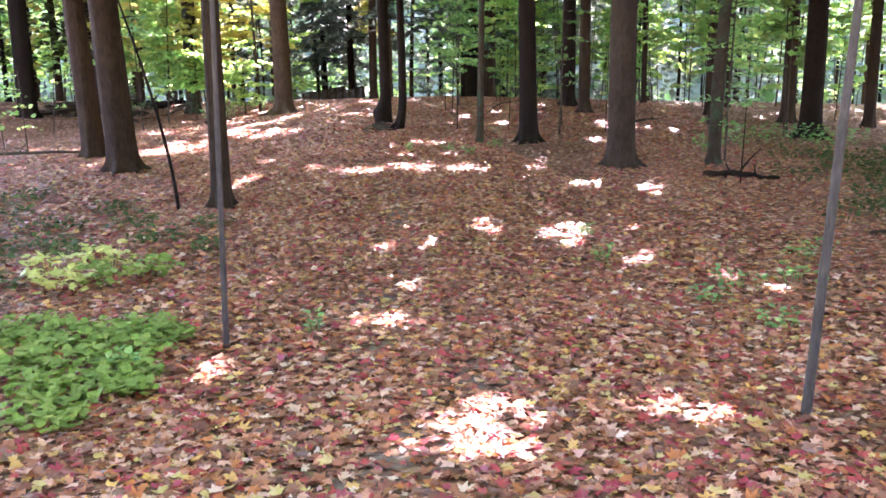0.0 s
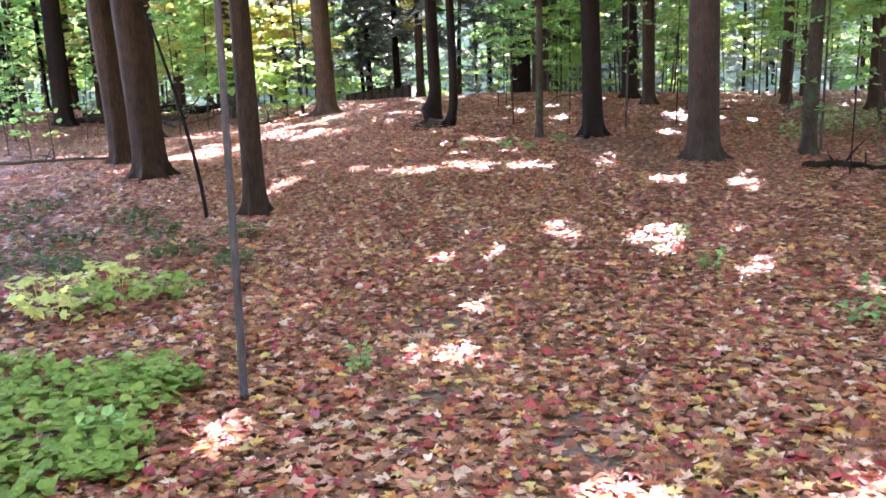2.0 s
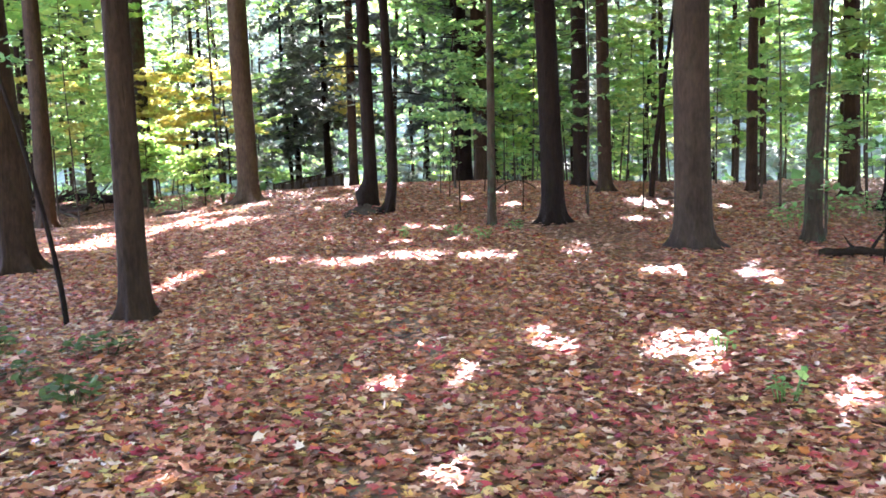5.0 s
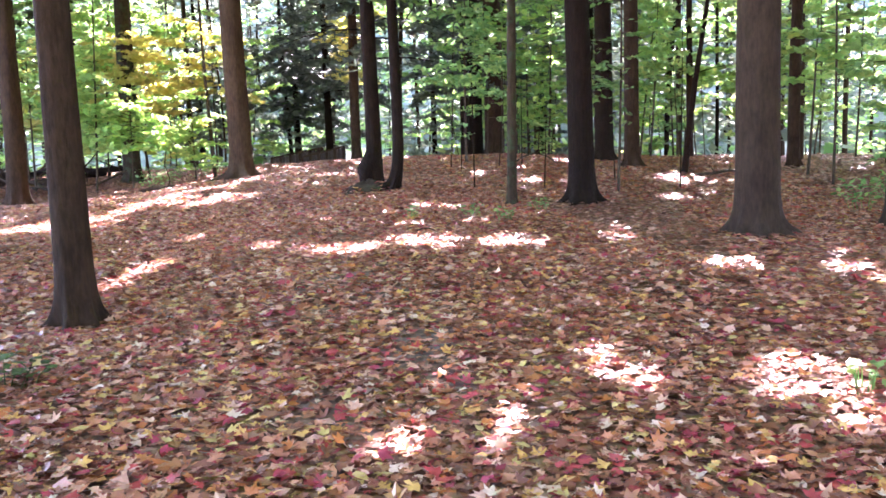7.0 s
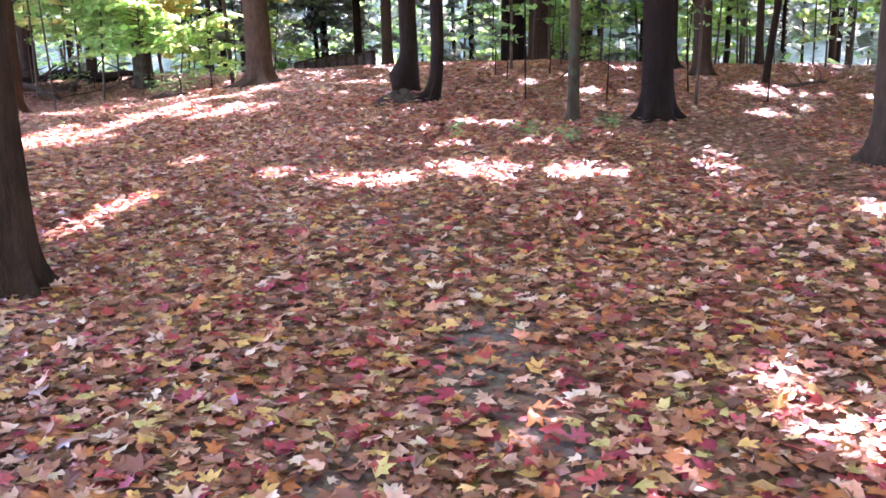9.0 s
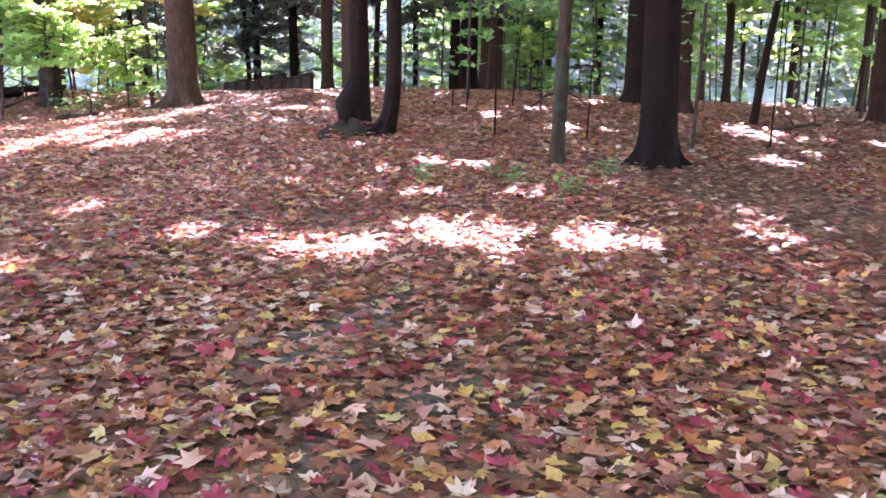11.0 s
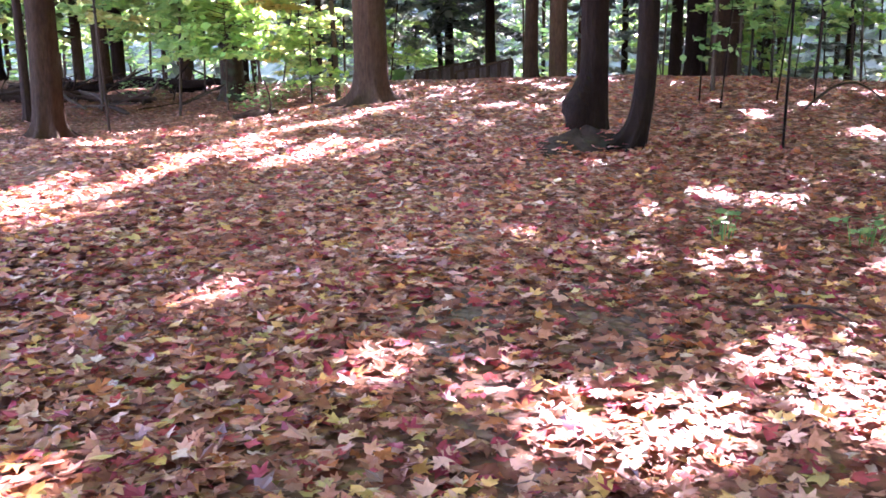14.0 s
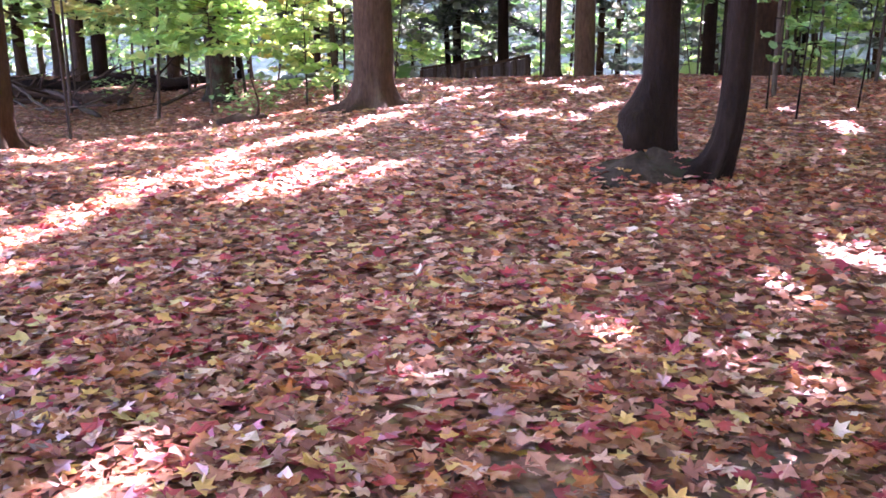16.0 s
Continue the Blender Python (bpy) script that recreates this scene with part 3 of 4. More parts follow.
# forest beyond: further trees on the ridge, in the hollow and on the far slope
FAR_BARK, FAR_LEAF = (M_BARK, M_BARK_DARK, M_BARK_GREY), (M_LIME, M_HAZE_LEAF, M_GREEN, M_LIME, M_HAZE_LEAF, M_GREEN, M_LIME)
# leaf mix for the middle distance, mostly the haze-coloured one
HAZED_LEAVES = (M_HAZE_LEAF, M_HAZE_LEAF, M_HAZE_LEAF, M_GREEN)
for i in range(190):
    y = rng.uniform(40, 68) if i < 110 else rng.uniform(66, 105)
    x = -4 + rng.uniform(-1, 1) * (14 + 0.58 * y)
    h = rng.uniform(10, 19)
    tree(x, y, rng.uniform(0.04, 0.13), h, "distant forest tree with a thin trunk and yellow-green to haze-grey leaves", FAR_BARK[i % 3], HAZED_LEAVES[i % 4] if x < 0.02 * y and i % 7 else (FAR_LEAF[i % 7] if i % 2 else M_HAZE_LEAF),
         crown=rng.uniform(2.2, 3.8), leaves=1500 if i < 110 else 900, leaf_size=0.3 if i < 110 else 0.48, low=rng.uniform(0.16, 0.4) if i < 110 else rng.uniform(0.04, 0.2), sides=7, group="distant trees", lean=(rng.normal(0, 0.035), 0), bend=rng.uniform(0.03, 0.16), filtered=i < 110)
# unseen tall trees added beside and behind the trail's start to block sky
for i in range(34):
    if i < 22:
        x, y = rng.uniform(-26, 26), rng.uniform(-30, -4)
    else:
        x, y = (rng.uniform(9, 13) if i % 2 else rng.uniform(-14, -10)), rng.uniform(-4, 7)
    tree(x, y, rng.uniform(0.15, 0.28), rng.uniform(16, 21), BROWN, FAR_BARK[i % 3], FAR_LEAF[i % 7], crown=rng.uniform(4.5, 6.0), leaves=1300, leaf_size=0.58, low=0.3 if i >= 22 else 0.12, sides=10)
# trees added so that their crowns shade the floor on the right
for x, y in [(1.8, 35.0), (4.6, 33.5), (7.6, 35.5), (10.2, 33.0), (6.2, 31.0), (9.0, 30.0)]:
    tree(x, y, 0.1, rng.uniform(15, 18), "slim added shade tree with a thin brown trunk", M_BARK, M_LIME, crown=4.0, leaves=2600, leaf_size=0.36, low=0.42, sides=10, reach=0.4)
# row added beyond the ridge, its crowns out of sight, to shade the ridge
for i in range(16):
    x, y = -22 + 2.2 * i + rng.normal(0, 0.8), rng.uniform(39, 50)
    tree(x, y, rng.uniform(0.08, 0.14), rng.uniform(17, 20), BROWN, FAR_BARK[i % 3], FAR_LEAF[i % 7], crown=rng.uniform(3.6, 4.6), leaves=2600, leaf_size=0.42, low=0.42, sides=12)
# trees added on the right to thicken the canopy's shade
for i in range(8):
    x, y = rng.uniform(9, 30), rng.uniform(24, 50)
    tree(x, y, rng.uniform(0.12, 0.22), rng.uniform(15, 20), BROWN, FAR_BARK[i % 3], FAR_LEAF[i % 7], crown=rng.uniform(3.5, 4.5), leaves=1500, leaf_size=0.4, low=0.25, sides=12)

# unseen side trees added on the right to block low sky
for i in range(7):
    tree(rng.uniform(10.5, 14.5), 6 + 2.6 * i, rng.uniform(0.14, 0.24), rng.uniform(15, 18), BROWN, FAR_BARK[i % 3], M_GREEN, crown=rng.uniform(3.2, 3.8), leaves=2000, leaf_size=0.42, low=0.1, sides=10, filtered=False)
# unseen trees added to either side for more shade overhead
for x, y in [(6.4, 8.2), (7.8, 12.4), (6.9, 4.0), (8.8, 16.5), (8.2, 21.0), (-9.6, 5.5), (-11.2, 9.5), (-13.0, 13.0), (-8.4, 1.5)]:
    tree(x, y, 0.2, 18, BROWN, M_BARK, M_GREEN, crown=4.6, leaves=4200, leaf_size=0.42, low=0.3, sides=12)
# trees added at the far left so that their crowns shade the floor
for i in range(7):
    x, y = -31 + 1.9 * i + rng.normal(0, 0.5), rng.uniform(33, 40)
    tree(x, y, rng.uniform(0.1, 0.2), rng.uniform(15, 19), BROWN, FAR_BARK[i % 3], FAR_LEAF[i % 7], crown=rng.uniform(3.6, 4.4), leaves=2400, leaf_size=0.4, low=0.45, sides=12, filtered=False)

for i in range(12):
    tree(-36 + 1.35 * i + rng.normal(0, 0.4), rng.uniform(37, 47), rng.uniform(0.08, 0.2), rng.uniform(13, 17), BROWN, FAR_BARK[i % 3], (M_GREEN, M_DEEP, M_LIME)[i % 3], crown=rng.uniform(2.8, 3.6), leaves=2400, leaf_size=0.3, low=0.06, sides=12, filtered=False)

# conifers in the hollow
def conifer(x, y, height, spread, first=1.0, girth=0.16, bark=None):
    """A hemlock: straight trunk, drooping boughs of dark needles."""
    pts, at = stem_points(x, y, height, bend=0.02)
    top = new("conifer")
    top.location = at
    tagged(top, "dark green hemlock with drooping feathery boughs", "conifer", "conifers")
    k = np.clip(pts[:, 2] / height, 0, 1)
    pieces, leaf, size = [tube(pts, girth * (1.05 - k), 12)], [], []
    for i in range(52):
        h = first + (height - first) * (i / 52) ** 1.1
        a, far = i * 2.4, spread * (1 - (h / height) ** 1.2) * rng.uniform(0.7, 1.1) + 0.3
        s = np.linspace(0, 1, 7)[:, None]
        bough = np.array([0, 0, h]) + s * np.array([math.cos(a) * far, math.sin(a) * far, 0.0]) + (0.25 * s - 0.75 * s ** 2) * np.array([0, 0, far * 0.55])
        part("bough", tube(bough, 0.03 * (1.02 - s[:, 0]), 5), M_BARK_DARK, top)
        n = int(95 * far)
        u = rng.uniform(0.1, 1, n)
        base = np.array([0, 0, h]) + u[:, None] * np.array([math.cos(a) * far, math.sin(a) * far, 0.0])
        base[:, 2] += (0.25 * u - 0.75 * u ** 2) * far * 0.55
        wide = rng.normal(0, 0.28, n) * np.minimum(1, 2.2 - 2 * u)
        base += np.stack([-math.sin(a) * wide, math.cos(a) * wide, -np.abs(wide) * 0.35 - rng.uniform(0, 0.12, n)], 1)
        leaf.append(base)
        size.append(rng.uniform(0.22, 0.42, n))
    part("trunk", joined(pieces), bark or M_BARK_DARK, top)
    leaf, size = np.concatenate(leaf), np.concatenate(size)
    keep = in_shade(leaf + np.asarray(at))
    part("needles", spread_leaves(leaf[keep], size[keep], np.array([(0, 0.7), (0.16, 0.0), (0, -0.5), (-0.16, 0.0)]), 0.6, 0.1, hub=False), M_NEEDLE, top, smooth=False)


for cx, cy, ch, cs, cf in [(-10.7, 40.4, 14, 3.4, 3.2), (-5.4, 38.8, 14, 3.2, 2.8), (-13.0, 44.0, 15, 3.4, 3.4), (-18.5, 47.0, 16, 3.2, 3.6), (-22.6, 27.6, 12, 3.0, 2.6), (-26.5, 30.5, 14, 3.4, 2.2)]:
    conifer(cx, cy, ch, cs, cf)
conifer(-7.5, 33.5, 17, 3.9, 2.9, 0.19, M_BARK_RED)


# understorey
def sprays(pts, first, last, count, reach, leaf_gap, width=0.16):
    """Level leafy twigs along a stem: twig tubes and the places of their leaves."""
    pieces, leaf = [], []
    h = pts[:, 2]
    for i in range(count):
        z = first + (last - first) * (i + rng.random()) / count
        j = min(int(np.searchsorted(h, z)), len(pts) - 1)
        root = np.array([pts[j][0], pts[j][1], z])
        a, far = rng.uniform(0, 6.28), reach * rng.uniform(0.45, 1.0)
        s = np.linspace(0, 1, 5)[:, None]
        rise = rng.uniform(-0.1, 0.35)
        way = np.array([math.cos(a), math.sin(a), rise])
        twig = root + s * far * way - np.array([0, 0, 0.12 * far]) * s ** 2
        pieces.append(tube(twig, 0.008 * (1.1 - s[:, 0]) + 0.002, 4))
        n = max(4, int(far / leaf_gap))
        u = rng.uniform(0.2, 1.03, n)
        p = root + u[:, None] * far * way - np.array([0, 0, 0.12 * far]) * u[:, None] ** 2
        off = rng.normal(0, width, n) * (1.3 - 0.6 * u)
        p += np.stack([-math.sin(a) * off, math.cos(a) * off, -0.05 * np.abs(off) + rng.normal(0, 0.025, n)], 1)
        leaf.append(p)
    return pieces, np.concatenate(leaf)


def sapling(x, y, height, r, leaf, label, lean=(0, 0), first=0.8, twigs=14, reach=1.0, leaf_size=0.11, bend=0.05, bark=None, gap=0.035, outline=None, group="saplings", far=False, arch=0.0):
    pts, at = stem_points(x, y, height, lean, bend, 16, 0.03, arch)
    top = new("sapling")
    top.location = at
    tagged(top, label, "sapling", group)
    k = np.clip(pts[:, 2] / height, 0, 1)
    pieces, p = sprays(pts, min(first, height * 0.9), height * 1.0, twigs, reach, gap)
    _, spot, keep = in_gap(p + np.asarray(at))
    p = p[keep | (spot > 24)]
    part("stem", tube(pts, r * (1.08 - 0.7 * k), 8), bark or M_TWIG, top)
    if far:
        tagged(part("twig_spray", joined(pieces), bark or M_TWIG, top), kind="stuff")
    else:
        for twig in pieces:
            part("twig", twig, bark or M_TWIG, top)
    tagged(part("foliage", spread_leaves(p, rng.uniform(0.7, 1.25, len(p)) * leaf_size, (CARD if far else MAPLE_SMALL) if outline is None else outline, 0.6, 0.12, 0.25, hub=False), leaf, top, smooth=False), kind="stuff")
    return top


MAPLE_SMALL = np.array([(0, 0.6), (0.16, 0.24), (0.48, 0.22), (0.3, -0.2), (0, -0.36), (-0.3, -0.2), (-0.48, 0.22), (-0.16, 0.24)])
# bare poles beside the trail
sapling(-2.85, 6.7, 7.0, 0.025, M_GREEN, "bare thin grey sapling pole beside the trail", (0.02, 0), 4.6, 14, 1.2, bend=0.008, bark=M_POLE)
sapling(1.41, 5.86, 7.0, 0.032, M_GREEN, "leaning thin grey sapling pole beside the trail", (0.04, 0.0), 4.8, 14, 1.2, bend=0.008, bark=M_POLE)
sapling(-6.34, 13.3, 4.6, 0.028, M_GREEN, "dark thin leaning sapling with tufts of leaves", (-0.06, 0.02), 2.6, 7, 0.7, bend=0.02, bark=M_BARK_DARK, arch=-0.11)
# leafy young trees that can be told apart
sapling(-3.5, 23.9, 5.5, 0.014, M_GREEN, "green-leaved beech sapling with level sprays", (0.02, 0.0), 1.75, 44, 2.1, 0.15, bark=M_BARK_DARK, outline=OVATE, gap=0.02)
sapling(2.65, 19.2, 4.6, 0.025, M_GREEN, "green-leaved sapling beside a mossy tree", (0, 0), 0.6, 26, 1.0, 0.15, outline=OVATE)
sapling(-1.47, 22.2, 4.6, 0.02, M_GREEN, "green-leaved sapling growing against a dark trunk", (0.0, 0), 1.6, 22, 1.0, 0.15, outline=OVATE)
sapling(-11.88, 32.0, 6.5, 0.06, M_LIME, "slim sapling with lime green leaves at the trail edge", (-0.015, 0), 1.0, 16, 0.9, 0.16, gap=0.03)
sapling(-12.3, 31.6, 1.8, 0.02, M_LIME, "low bushy sapling with lime green leaves", (0, 0), 0.4, 22, 0.8, 0.16, gap=0.024)
sapling(-13.7, 30.6, 2.3, 0.022, M_LIME, "young maple with lime green leaves before an old tree", (0, 0), 1.1, 30, 1.5, 0.18, gap=0.026)
sapling(-15.9, 33.4, 3.6, 0.025, M_LIME, "young maple with lime green leaves", (0.03, 0), 1.0, 44, 1.5, 0.17, gap=0.024)
sapling(-17.8, 34.6, 4.6, 0.03, M_LIME, "young maple with lime green leaves", (-0.03, 0), 1.2, 44, 1.6, 0.17, gap=0.024)
sapling(-16.4, 37.0, 5.4, 0.03, M_LIME, "young maple with lime green leaves", (0.02, 0), 1.8, 44, 1.8, 0.17, gap=0.024)
sapling(-14.5, 33.3, 4.4, 0.03, M_YELLOW, "young maple with golden yellow leaves", (-0.08, 0), 1.9, 64, 1.7, 0.17, gap=0.024)
sapling(-13.2, 35.5, 4.6, 0.03, M_YELLOW, "young maple with golden yellow leaves", (0.02, 0), 2.2, 32, 1.7, 0.17, gap=0.024)
sapling(-9.3, 38.5, 5.2, 0.03, M_YELLOW, "young maple with golden yellow leaves", (0, 0), 2.8, 26, 1.6, 0.17, gap=0.024)
sapling(-14.0, 27.2, 6.0, 0.022, M_LIME, "slim sapling with yellow-green leaves", (0, 0), 2.3, 20, 1.3, 0.13)
sapling(0.75, 27.2, 6.0, 0.07, M_LIME, "dark crooked young tree leaning in the leaves", (0.06, 0), 2.0, 20, 1.3, 0.13, bend=0.15, bark=M_BARK_DARK)
sapling(-0.84, 23.6, 5.0, 0.025, M_GREEN, "thin sapling with green leaves", (0, 0), 1.8, 16, 0.9, 0.11)
sapling(-4.3, 29.6, 4.5, 0.035, M_GREEN, "thin sapling with green leaves", (0, 0), 1.2, 16, 1.0, 0.11)
for x, y, h in [(-13.8, 19.9, 2.4), (-12.8, 19.3, 1.9), (-15.7, 25.0, 2.6), (-14.9, 20.6, 1.6), (-16.9, 23.2, 2.2)]:
    sapling(x, y, h, 0.014, M_LIME, "thin bare sapling with a few yellow-green leaves", (rng.normal(0, 0.08), 0.0), 0.5, 6, 0.5, 0.12)
for x, y, h, lean in [(-4.45, 27.8, 1.1, 0.03), (-4.15, 27.2, 1.5, 0.06), (-3.38, 28.3, 2.6, 0.09), (-3.3, 31.9, 1.3, -0.05), (-2.85, 28.5, 2.2, 0.02), (0.32, 24.2, 3.4, 0.0), (-0.83, 25.2, 2.0, -0.04), (2.5, 16.1, 2.2, 0.02), (-2.2, 24.4, 1.4, 0.05)]:
    sapling(x, y, h, 0.013, M_GREEN, "thin bare stem with a few green leaves", (lean, 0.0), h * 0.55, 4, 0.35, 0.12, bend=0.04, bark=M_BARK_DARK)
KINDS = ((M_LIME, "thin sapling with yellow-green leaves"), (M_GREEN, "thin sapling with green leaves"), (M_LIME, "thin sapling with yellow-green leaves"), (M_YELLOW, "thin sapling with yellow leaves"))
for i in range(100):
    side = i % 5
    if side < 2:
        x, y = rng.uniform(3.0, 15), rng.uniform(22, 42)
    elif side < 3:
        x, y = rng.uniform(-30, -13), rng.uniform(24, 46)
        if x > -16 and y < 30:
            x -= 7
    else:
        x, y = rng.uniform(-6, 4), rng.uniform(33, 45)
    leaf, label = KINDS[int(rng.integers(0, 4 if x < -9 else 3)) if x < 2 or i % 3 == 0 else 0]
    h = rng.uniform(3.0, 8.0)
    sapling(x, y, h, rng.uniform(0.015, 0.04), leaf, label, (rng.normal(0, 0.05), rng.normal(0, 0.03)), rng.uniform(0.7, 2.2), int(h * (4 if abs(x + 1) > 5 else 2.4)), rng.uniform(0.8, 1.7), 0.2, gap=0.024, far=True)


# leaning saplings at the hollow, most with haze put into their leaf colour
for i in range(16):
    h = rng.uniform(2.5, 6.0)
    sapling(-17 + 1.2 * i + rng.normal(0, 0.5), rng.uniform(38.5, 47), h, rng.uniform(0.015, 0.03), M_HAZE_LEAF if i % 3 else M_LIME, "thin leaning sapling with haze-toned grey-green leaves" if i % 3 else "thin sapling with yellow-green leaves",
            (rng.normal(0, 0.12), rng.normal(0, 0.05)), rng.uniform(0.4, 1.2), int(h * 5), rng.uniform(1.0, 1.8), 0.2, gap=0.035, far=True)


# undergrowth added on the hollow's slopes; its grey-green layer paints in distance haze
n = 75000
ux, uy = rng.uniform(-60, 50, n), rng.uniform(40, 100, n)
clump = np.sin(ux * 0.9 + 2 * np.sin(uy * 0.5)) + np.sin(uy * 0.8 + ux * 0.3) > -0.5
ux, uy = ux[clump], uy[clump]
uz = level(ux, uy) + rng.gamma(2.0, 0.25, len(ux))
for name, leaf, part_of, label in (("undergrowth", M_HAZE_LEAF, slice(0, None, 2), "haze-toned grey-green brush covering the slopes of a hollow"), ("undergrowth", M_GREEN, slice(1, None, 4), "leafy green brush covering the slopes of a hollow")):
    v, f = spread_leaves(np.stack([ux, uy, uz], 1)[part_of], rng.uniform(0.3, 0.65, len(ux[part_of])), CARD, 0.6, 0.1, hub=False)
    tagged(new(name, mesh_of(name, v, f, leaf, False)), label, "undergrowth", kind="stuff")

# low plants
def low_plant(x, y, radius, height, count, leaf, size, label, outline=None):
    top = new("low_plant")
    top.location = (x, y, float(level(x, y)))
    tagged(top, label, "plant", "low plants")
    a, u = rng.uniform(0, 6.28, count), np.sqrt(rng.random(count)) * radius
    px, py = np.cos(a) * u, np.sin(a) * u
    pz = level(px + x, py + y) - top.location[2] + height * rng.uniform(0.35, 1.05, count)
    p = np.stack([px, py, pz], 1)
    pieces = []
    for q in p[:: max(1, count // 8)]:
        foot = np.array([q[0] * 0.6, q[1] * 0.6, float(level(q[0] * 0.6 + x, q[1] * 0.6 + y)) - top.location[2] - 0.01])
        s = np.linspace(0, 1, 4)[:, None]
        pieces.append(tube(foot + (q - foot) * s + np.array([0, 0, 0.03]) * np.sin(s * 3.1), 0.004 * (1.3 - s[:, 0]), 4))
    tagged(part("stem_tuft", joined(pieces), leaf, top), kind="stuff")
    part("leaves", spread_leaves(p, rng.uniform(0.7, 1.25, count) * size, OVATE if outline is None else outline, 0.38, 0.1, 0.1), leaf, top, smooth=False)


M_FRESH = leaf_material("fresh_green_leaf", [(0.0, (0.18, 0.25, 0.05)), (0.7, (0.27, 0.34, 0.075)), (1.0, (0.38, 0.39, 0.10))], through=0.4, hard=False, rough=0.75, gloss=0.15)
ROUND = np.array([(0, 0.56), (0.2, 0.36), (0.36, 0.04), (0.28, -0.3), (0.0, -0.4), (-0.28, -0.3), (-0.36, 0.02), (-0.2, 0.36)])
GROUNDCOVER = "dense patch of low bright green leaves in fallen leaves"
for x, y, r in [(-3.5, 6.35, 0.36), (-3.75, 5.75, 0.42), (-4.05, 6.6, 0.4), (-4.4, 6.15, 0.5), (-3.65, 6.85, 0.28), (-4.65, 6.8, 0.4), (-3.4, 5.25, 0.33), (-4.5, 5.45, 0.45), (-3.25, 5.8, 0.25), (-3.35, 6.75, 0.2), (-3.05, 5.5, 0.18), (-3.2, 4.75, 0.25)]:
    low_plant(x, y, r, 0.13, int(470 * r), M_FRESH, 0.09, GROUNDCOVER, ROUND)
for x, y, r in [(-4.85, 8.5, 0.35), (-5.2, 8.2, 0.35), (-4.6, 9.0, 0.3), (-5.6, 8.7, 0.35), (-5.3, 9.3, 0.3)]:
    low_plant(x, y, r, 0.24, int(140 * r), M_FRESH if x > -5 else M_YELLOW, 0.125, "young maple seedlings with yellow-green leaves", MAPLE_SMALL)
for x, y, r in [(-6.6, 10.0, 0.45), (-5.4, 10.7, 0.4), (-7.2, 11.2, 0.5), (-6.2, 11.6, 0.35), (-5.9, 9.6, 0.35), (-7.8, 10.0, 0.5), (-4.5, 10.3, 0.25), (-7.0, 12.6, 0.4), (-8.5, 12.0, 0.5), (-5.0, 11.5, 0.3), (-6.0, 8.0, 0.4), (-6.6, 9.0, 0.4), (-7.4, 9.2, 0.5), (-5.7, 7.2, 0.4), (-9.0, 13.4, 0.5)]:
    low_plant(x, y, r, 0.17, int(210 * r), M_DEEP, 0.1, "low dark green plant among fallen leaves")
for x, y, r in [(0.15, 10.65, 0.14), (-2.35, 7.45, 0.1), (1.55, 9.7, 0.3), (1.2, 9.1, 0.22), (2.2, 9.9, 0.3), (-0.05, 11.9, 0.12), (1.7, 8.2, 0.2), (2.6, 11.2, 0.3), (-3.3, 5.9, 0.12), (-2.2, 20.9, 0.2), (-3.2, 20.2, 0.22), (-2.6, 19.5, 0.16), (-4.05, 20.2, 0.1)]:
    low_plant(x, y, r, 0.2, int(110 * r) + 6, M_GREEN, 0.09, "small green seedling among fallen leaves")
for x, y, r in [(2.6, 20.9, 0.5), (3.5, 21.8, 0.6), (4.6, 22.6, 0.8), (5.4, 21.6, 0.7), (4.3, 15.5, 0.6), (5.2, 14.2, 0.7), (6.3, 17.5, 0.8), (4.9, 18.6, 0.6), (3.4, 13.2, 0.5), (4.0, 14.2, 0.5), (3.5, 16.8, 0.5), (5.6, 16.0, 0.7), (4.4, 12.6, 0.5), (6.2, 15.0, 0.7), (3.9, 19.6, 0.5), (-12.6, 29.9, 0.6), (-13.3, 31.6, 0.8), (-11.9, 32.0, 0.6), (-16.5, 31.9, 0.6)]:
    if x < 0 or y > 20:
        low_plant(x, y, r, 0.45, int(150 * r), M_GREEN, 0.12, "low leafy green undergrowth")
    else:
        low_plant(x, y, r, 0.3, int(90 * r), M_DEEP, 0.11, "low dark leafy undergrowth in fallen leaves")
for i in range(26):
    y = rng.uniform(11.5, 21)
    low_plant(rng.uniform(3.2, 4.0) + rng.uniform(0, 0.2) * y, y, rng.uniform(0.3, 0.6), 0.24, 60, M_DEEP, 0.12, "low dark green plant among fallen leaves")


